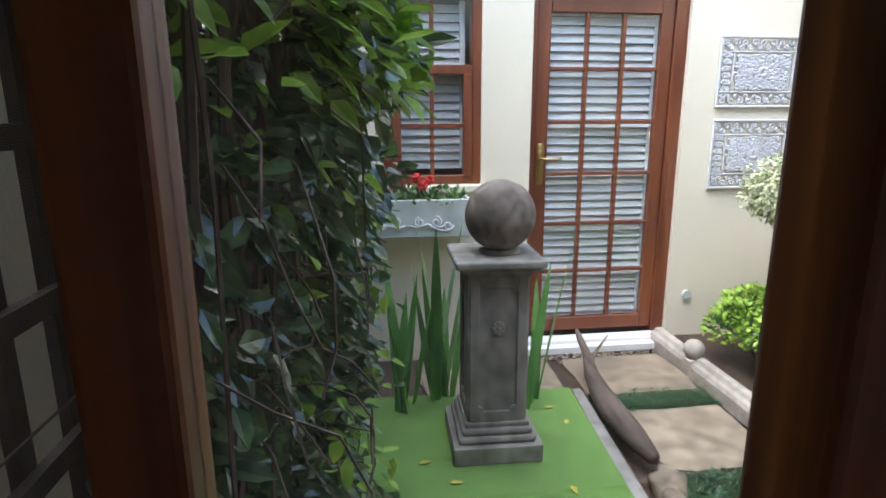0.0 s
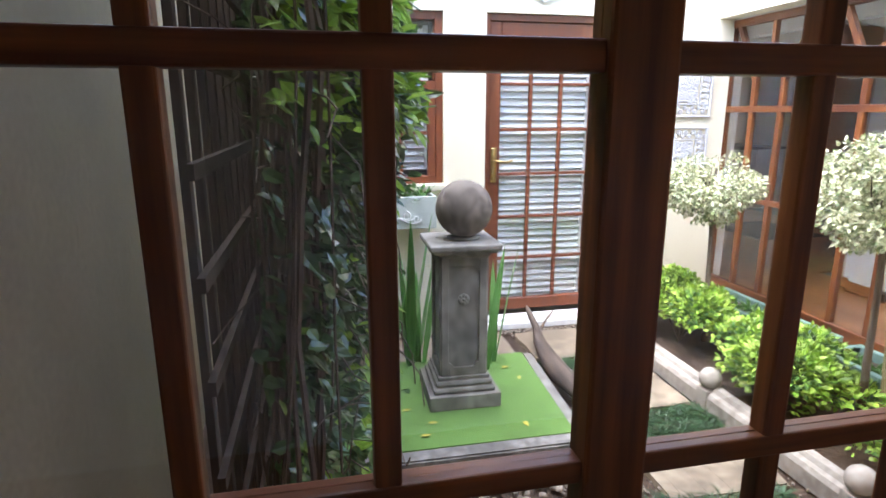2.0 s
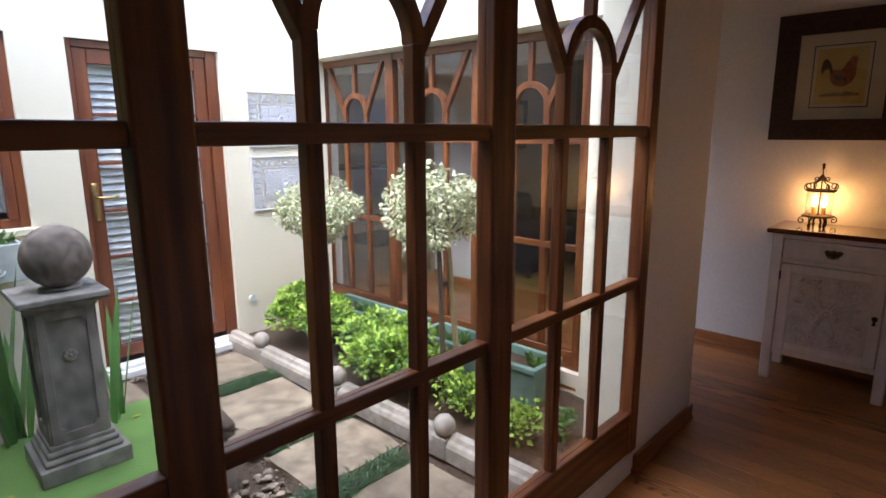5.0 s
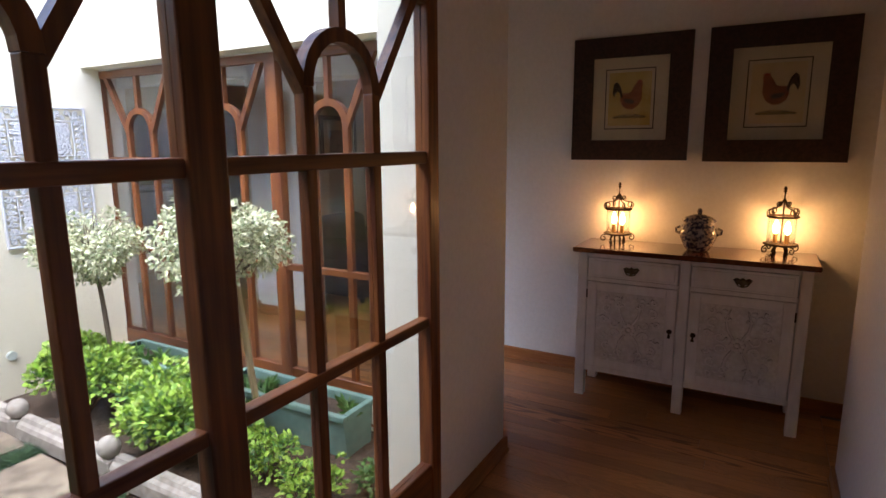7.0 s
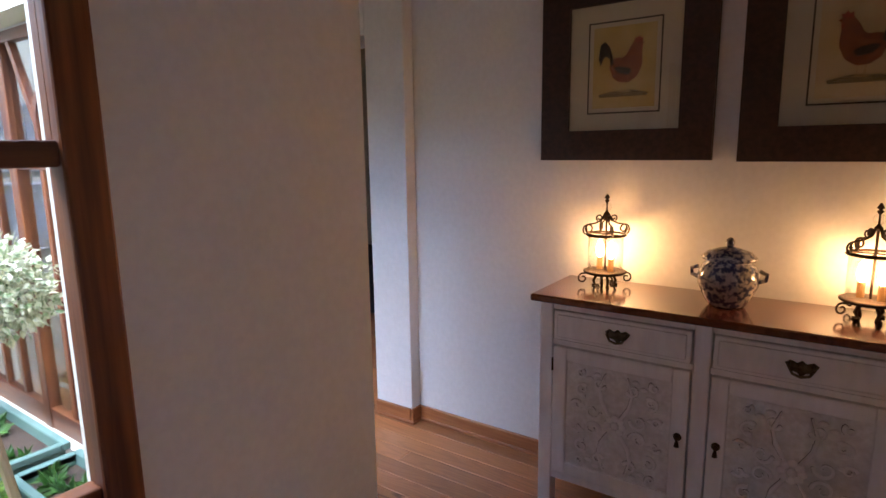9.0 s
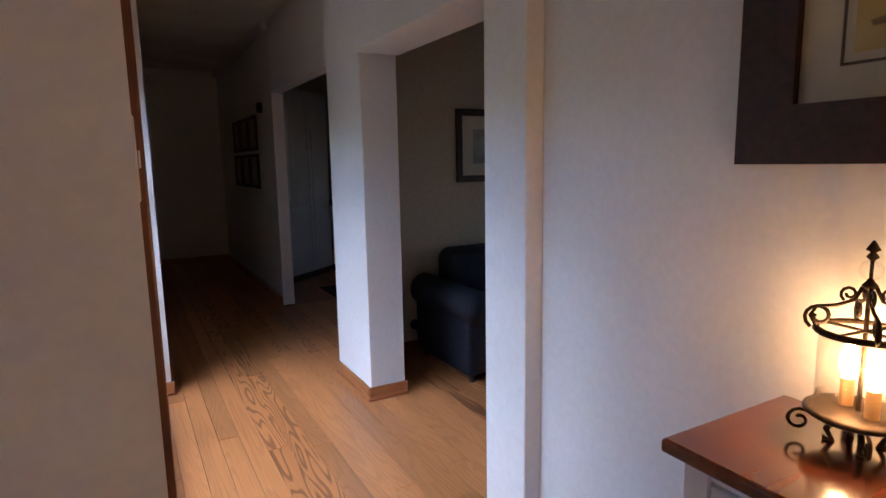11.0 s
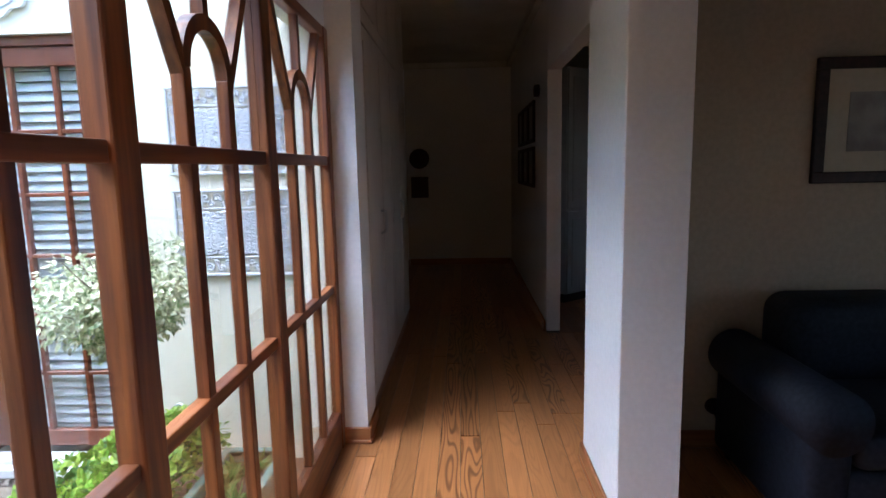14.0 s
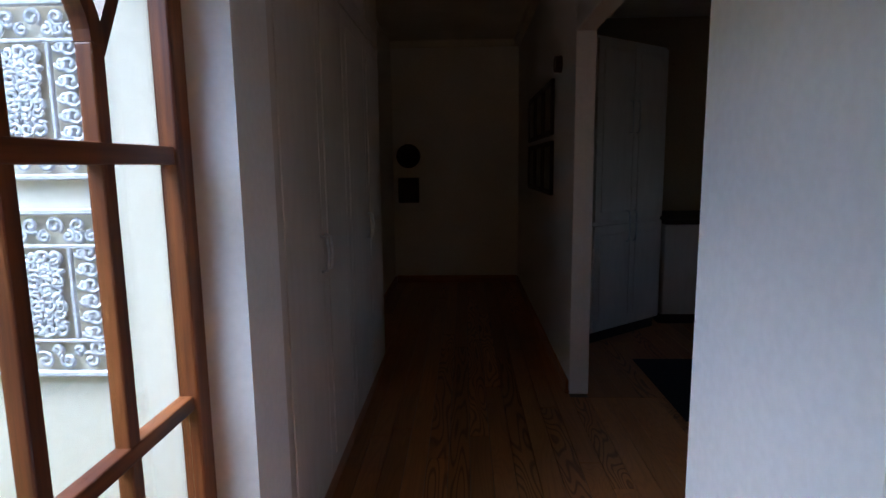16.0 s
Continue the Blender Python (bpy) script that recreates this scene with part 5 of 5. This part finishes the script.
def framed_print(y0, y1, z0, z1, flip, paper):
    W, Hh = y0 - y1, z1 - z0
    p = thing("framed_print", "wide dark wooden frame with a small print on cream mount", "picture", pose(4.258, y0, z0, 0, 0, -90), "pair of prints over the sideboard")
    f = 0.12
    for pts in ([(0, 0), (W, 0), (W - f, f), (f, f)], [(0, Hh), (f, Hh - f), (W - f, Hh - f), (W, Hh)], [(0, 0), (f, f), (f, Hh - f), (0, Hh)], [(W, 0), (W, Hh), (W - f, Hh - f), (W - f, f)]):
        bm = bm_new(); prism(bm, pts, "y", -0.034, -0.002); part("frame_side", bm, PICFRAME, p)
    bm = bm_new(); box(bm, f, -0.014, f, W - f, -0.004, Hh - f); part("mount", bm, MOUNT, p)
    a, b = 0.195, 0.185
    bm = bm_new()
    for x0, c0, x1, c1 in ((a, b, W - a, b + 0.006), (a, Hh - b - 0.006, W - a, Hh - b), (a, b + 0.006, a + 0.006, Hh - b - 0.006), (W - a - 0.006, b + 0.006, W - a, Hh - b - 0.006)):
        box(bm, x0, -0.0155, c0, x1, -0.0142, c1)
    part("ruled_line", bm, INK_D, p)
    bm = bm_new(); box(bm, a + 0.022, -0.0155, b + 0.022, W - a - 0.022, -0.0142, Hh - b - 0.022); part("print_sheet", bm, paper, p)
    xc, zc = W / 2, Hh / 2
    def shape(pts, mat, dy, name="painted_shape"):
        bm = bm_new()
        prism(bm, [(xc + flip * 1.5 * q[0], zc + 1.45 * q[1]) for q in pts], "y", -0.0166 - dy, -0.0158)
        part(name, bm, mat, p)
    shape([(-0.062, -0.078), (0.062, -0.078), (0.066, -0.070), (0.02, -0.060), (-0.03, -0.063), (-0.066, -0.071)], INK_G, 0.0, "painted_ground")
    shape([(0.026, 0.064), (0.040, 0.066), (0.054, 0.058), (0.044, 0.052), (0.047, 0.030), (0.048, 0.002), (0.036, -0.026), (0.014, -0.042),
           (-0.010, -0.040), (-0.028, -0.026), (-0.038, 0.000), (-0.030, 0.022), (-0.018, 0.026), (-0.002, 0.024), (0.007, 0.032), (0.014, 0.048)], INK_R, 0.0004, "painted_body")
    shape([(0.014, -0.022), (-0.014, -0.016), (-0.026, 0.000), (-0.012, 0.002), (0.010, -0.002), (0.022, -0.010)], INK_D, 0.0008, "painted_wing")
    for q in range(4):
        o = 0.008 * q
        shape([(-0.026, 0.010), (-0.030 - o * 0.3, 0.030 + o), (-0.042 - o * 0.4, 0.046 + o), (-0.058 - o * 0.2, 0.044 + o * 0.7), (-0.064 - o * 0.15, 0.024), (-0.062, 0.004 + o * 0.4),
               (-0.056, 0.022 + o * 0.5), (-0.048, 0.032 + o * 0.7), (-0.038, 0.024 + o * 0.5), (-0.034, 0.002)], INK_D, 0.0008 + 0.0002 * q, "painted_tail")
    shape([(0.026, 0.062), (0.027, 0.076), (0.033, 0.070), (0.038, 0.078), (0.043, 0.070), (0.049, 0.073), (0.046, 0.062)], INK_C, 0.0008, "painted_comb")
    shape([(0.042, 0.054), (0.048, 0.052), (0.047, 0.040), (0.042, 0.039)], INK_C, 0.0010, "painted_wattle")
    for q in (-0.004, 0.010):
        shape([(q, -0.034), (q + 0.004, -0.034), (q + 0.003, -0.062), (q + 0.012, -0.066), (q - 0.006, -0.066), (q, -0.061)], INK_L, 0.0002, "painted_leg")
    bm = bm_new(); box(bm, f, -0.020, f, W - f, -0.018, Hh - f); g = part("glazing", bm, GLASS, p, "clear picture glass"); g.visible_shadow = False
    return p


framed_print(0.09, -0.59, 1.41, 2.135, 1, PAPER2)
framed_print(-0.675, -1.365, 1.405, 2.135, -1, PAPER)

# ---- hallway ----
PALE = material("white_melamine_paint", (0.60, 0.55, 0.50), (0.64, 0.59, 0.54), (20, 20, 4), 0.5, bump=0.05)
CHROME = material("brushed_steel", (0.55, 0.55, 0.55), (0.65, 0.65, 0.65), (40, 40, 40), 0.3, metal=1.0, bump=0.05)
for i, (y0, y1) in enumerate(((3.395, 4.44), (4.45, 5.59))):
    w = thing("built_in_wardrobe", "white built-in wardrobe with tall panelled doors, closed", "wardrobe", pose(3.17, y0, 0), "wardrobes along the hallway")
    L = y1 - y0
    bm = bm_new(); box(bm, -0.6, 0, 0, -0.022, L, H - 0.002); part("carcass", bm, PALE, w)
    ym = 0.56 if i == 0 else L / 2
    for a, c, left in ((0.004, ym - 0.002, True), (ym + 0.002, L - 0.004, False)):
        for z0, z1 in ((0.09, 2.12), (2.13, 2.75)):
            bm = bm_new()
            box(bm, -0.020, a, z0, 0, c, z1, 0.003)
            box(bm, 0.0005, a + 0.07, z0 + 0.08, 0.006, c - 0.07, z1 - 0.08, 0.004)
            d = part("door", bm, PALE, w)
            if z0 < 1:
                yh = c - 0.03 if left else a + 0.03
                bm = bm_new(); tube(bm, [(0.0, yh, 0.98), (0.025, yh, 0.985), (0.032, yh, 1.05), (0.025, yh, 1.115), (0.0, yh, 1.12)], 0.006, 8); part("handle", bm, CHROME, d, "curved steel handle", True)
    bm = bm_new(); box(bm, -0.021, 0.0, 0.0, -0.006, L, 0.085); part("plinth", bm, SKIRT, w)
random.seed(8)
HALLPRINT = material("faded_print", (0.30, 0.28, 0.26), (0.45, 0.42, 0.38), (9, 9, 9), 0.8, bump=0.0)
for r in range(2):
    for c in range(3):
        p = thing("hall_picture", "small dark-framed print hung in a grid", "picture", pose(4.358, 5.80 + c * 0.49, 1.17 + r * 0.42), "six prints on the hallway wall")
        bm = bm_new()
        for a, z0, b, z1 in ((0, 0, 0.44, 0.035), (0, 0.345, 0.44, 0.38), (0, 0.035, 0.035, 0.345), (0.405, 0.035, 0.44, 0.345)):
            box(bm, -0.026, a, z0, -0.002, b, z1, 0.003)
        part("frame", bm, PICFRAME, p)
        bm = bm_new(); box(bm, -0.010, 0.035, 0.035, -0.003, 0.405, 0.345); part("print", bm, HALLPRINT, p)
s = thing("wall_chime", "small dark round chime high on the wall", "chime", pose(4.358, 5.55, 2.02))
bm = bm_new(); cyl(bm, (-0.045, 0, 0), (-0.001, 0, 0), 0.05, 0.055, 18); part("body", bm, PICFRAME, s)
s = thing("wall_ornament", "dark round ornament hung on the end wall", "ornament", pose(3.08, 8.478, 1.50))
bm = bm_new(); lathe(bm, [(0.13, 0.0), (0.14, 0.012), (0.06, 0.03), (0.05, 0.05)], 20); bmesh.ops.rotate(bm, verts=bm.verts, cent=(0, 0, 0), matrix=Matrix.Rotation(radians(90), 3, "X")); part("disc", bm, PICFRAME, s, "", True)
s = thing("wall_box", "dark rectangular box hung on the end wall", "box", pose(3.08, 8.478, 0.96))
bm = bm_new(); box(bm, -0.12, -0.06, 0, 0.12, -0.001, 0.29, 0.006); part("body", bm, PICFRAME, s)
bm = bm_new(); box(bm, -0.10, -0.066, 0.02, 0.10, -0.0605, 0.27, 0.003); part("lid", bm, PICFRAME, s)
SWITCH = material("white_switch_plastic", (0.60, 0.57, 0.54), (0.62, 0.59, 0.56), (20, 20, 20), 0.4, bump=0.0)
s = thing("light_switch", "white double light switch plate on the wall", "switch", pose(3.036, 0.375, 1.44))
bm = bm_new(); box(bm, 0, -0.052, -0.07, 0.008, 0.052, 0.07, 0.003); part("plate", bm, SWITCH, s)
for y in (-0.015, 0.015):
    bm = bm_new(); box(bm, 0.0085, y - 0.009, -0.015, 0.013, y + 0.009, 0.015, 0.002); part("rocker", bm, SWITCH, s)

# ---- lounge ----
LEATHER = material("dark_navy_leather", (0.008, 0.010, 0.018), (0.018, 0.022, 0.035), (50, 50, 50), 0.62, bump=0.3, dist=0.002, spec=0.3)
a = thing("armchair", "dark navy leather armchair with rolled arms", "armchair", pose(4.83, 2.26, 0))
bm = bm_new(); box(bm, 0.14, 0.0, 0.05, 0.86, 0.72, 0.32, 0.04, 3); part("base", bm, LEATHER, a, "", True)
bm = bm_new(); box(bm, 0.16, -0.02, 0.32, 0.84, 0.58, 0.46, 0.05, 4); part("seat_cushion", bm, LEATHER, a, "", True)
bm = bm_new(); box(bm, 0.20, 0.50, 0.30, 0.80, 0.78, 0.80, 0.09, 5); part("backrest", bm, LEATHER, a, "", True)
for x in (0.0, 0.82):
    bm = bm_new(); box(bm, x + 0.01, 0.0, 0.05, x + 0.17, 0.74, 0.48, 0.04, 3); cyl(bm, (x + 0.09, -0.02, 0.50), (x + 0.09, 0.74, 0.50), 0.115, n=24); part("arm", bm, LEATHER, a, "", True)
for x in (0.08, 0.92):
    for y in (0.06, 0.70):
        bm = bm_new(); cyl(bm, (x, y, 0), (x, y, 0.06), 0.02, 0.028, 10); part("foot", bm, PICFRAME, a)
p = thing("lounge_picture", "dark-framed landscape print on the lounge wall", "picture", pose(5.25, 3.076, 1.27))
bm = bm_new()
for x0, z0, x1, z1 in ((0, 0, 0.6, 0.05), (0, 0.5, 0.6, 0.55), (0, 0.05, 0.05, 0.5), (0.55, 0.05, 0.6, 0.5)):
    box(bm, x0, -0.03, z0, x1, -0.002, z1, 0.004)
part("frame", bm, PICFRAME, p)
bm = bm_new(); box(bm, 0.05, -0.012, 0.05, 0.55, -0.004, 0.5); part("mount", bm, MOUNT, p)
bm = bm_new(); box(bm, 0.15, -0.0145, 0.14, 0.45, -0.0125, 0.40); part("print", bm, HALLPRINT, p)
s = thing("wall_socket", "dark round socket low on the lounge wall", "socket", pose(4.87, 3.076, 0.21))
bm = bm_new(); cyl(bm, (0, -0.025, 0), (0, -0.001, 0), 0.035, 0.038, 18); part("plug", bm, PICFRAME, s)
bm = bm_new(); tube(bm, [(0, -0.02, -0.02), (0.03, -0.02, -0.10), (0.07, -0.025, -0.17), (0.12, -0.03, -0.205)], 0.004, 6); part("cable", bm, PICFRAME, s)

# ---- kitchen ----
k = thing("kitchen_corner_unit", "white tall kitchen corner unit with panelled doors", "kitchen unit", pose(4.70, 6.02, 0, 0, 0, 38))
bm = bm_new(); box(bm, 0, 0.022, 0.09, 0.86, 0.5, 2.3); part("carcass", bm, PALE, k)
for x0, x1 in ((0.004, 0.428), (0.432, 0.856)):
    for z0, z1 in ((0.10, 0.92), (0.95, 2.28)):
        bm = bm_new(); box(bm, x0, 0, z0, x1, 0.020, z1, 0.003); box(bm, x0 + 0.06, -0.006, z0 + 0.07, x1 - 0.06, -0.0005, z1 - 0.07, 0.004); d = part("door", bm, PALE, k)
        xh = x1 - 0.04 if x0 < 0.1 else x0 + 0.04
        zh = 0.78 if z0 < 0.5 else 1.62
        bm = bm_new(); tube(bm, [(xh, 0, zh), (xh, -0.025, zh + 0.01), (xh, -0.03, zh + 0.12), (xh, -0.025, zh + 0.23), (xh, 0, zh + 0.24)], 0.006, 8); part("handle", bm, CHROME, d, "curved steel handle", True)
bm = bm_new(); box(bm, 0.01, 0.05, 0, 0.85, 0.48, 0.09); part("plinth", bm, PICFRAME, k)
k = thing("kitchen_base_unit", "white kitchen base unit under a dark worktop", "kitchen unit", pose(5.42, 6.60, 0))
bm = bm_new(); box(bm, 0, 0.02, 0.09, 1.4, 0.95, 0.87); part("carcass", bm, PALE, k)
for x in (0.0, 0.47, 0.94):
    bm = bm_new(); box(bm, x + 0.004, 0, 0.10, x + 0.456, 0.019, 0.865, 0.003); part("door", bm, PALE, k)
bm = bm_new(); box(bm, 0, 0.05, 0, 1.4, 0.9, 0.09); part("plinth", bm, PICFRAME, k)
bm = bm_new(); box(bm, 0, -0.02, 0.872, 1.4, 0.97, 0.91, 0.006, 2); wt = part("worktop", bm, PICFRAME, None); wt.location = (5.42, 6.60, 0); tagged(wt, "dark stone kitchen worktop on the base unit", "worktop")
m = thing("kitchen_mat", "dark flat mat lying on the kitchen floor", "mat", pose(4.92, 4.7, 0.001))
bm = bm_new(); box(bm, 0, 0, 0, 0.9, 1.0, 0.008, 0.003); part("pile", bm, LEATHER, m)

# ---- floor boards ----
fl = thing("floor", "varnished honey-brown pine floorboards", "floor", None, "", "structure")
random.seed(99)
BW = 0.102
plain_boards, bold_boards = [], []
for mat, store in ((OAK, plain_boards), (OAK_CATHEDRAL, bold_boards)):
    bm = bm_new(); box(bm, 0.0011, 0.0004, -0.011, BW - 0.0011, 0.9996, 0.0, 0.0014)
    store.append(finish(bm, "board", mat))


def board(x, y0, y1):
    bold = rnd(0, 1) < 0.2 or (3.62 < x < 3.70 and 2.0 < y1 < 6.5)
    o = new("board", bold_boards[0] if bold else plain_boards[0])
    o.parent = fl
    o.location = (x, y0, 0)
    o.scale = (1, y1 - y0, 1)


def boards(x0, x1, y0, y1, lmin=1.5, lmax=3.2):
    n = max(1, round((x1 - x0) / BW))
    for i in range(n):
        y = y0
        first = rnd(0.5, lmax)
        while y < y1 - 0.01:
            e = min(y1, y + (first if y == y0 else rnd(lmin, lmax)))
            if y1 - e < 0.3:
                e = y1
            board(x0 + i * BW, y, e)
            y = e


boards(3.036, 4.158, -1.38, 8.48)
boards(2.832, 3.036, 3.40, 8.48)
boards(4.158, 4.464, -1.38, 3.46)
boards(-1.248, 3.036, -1.38, 0.03, 1.0, 2.0)
boards(4.158, 4.362, 3.461, 8.47)
boards(3.5, 4.25, -3.0, -1.381)
boards(4.362, 7.8, 3.461, 5.03, 1.6, 2.4)
boards(4.47, 6.3, 5.031, 7.6, 2.6, 3.0)
boards(4.464, 6.4, -0.2, 3.06, 1.6, 3.2)
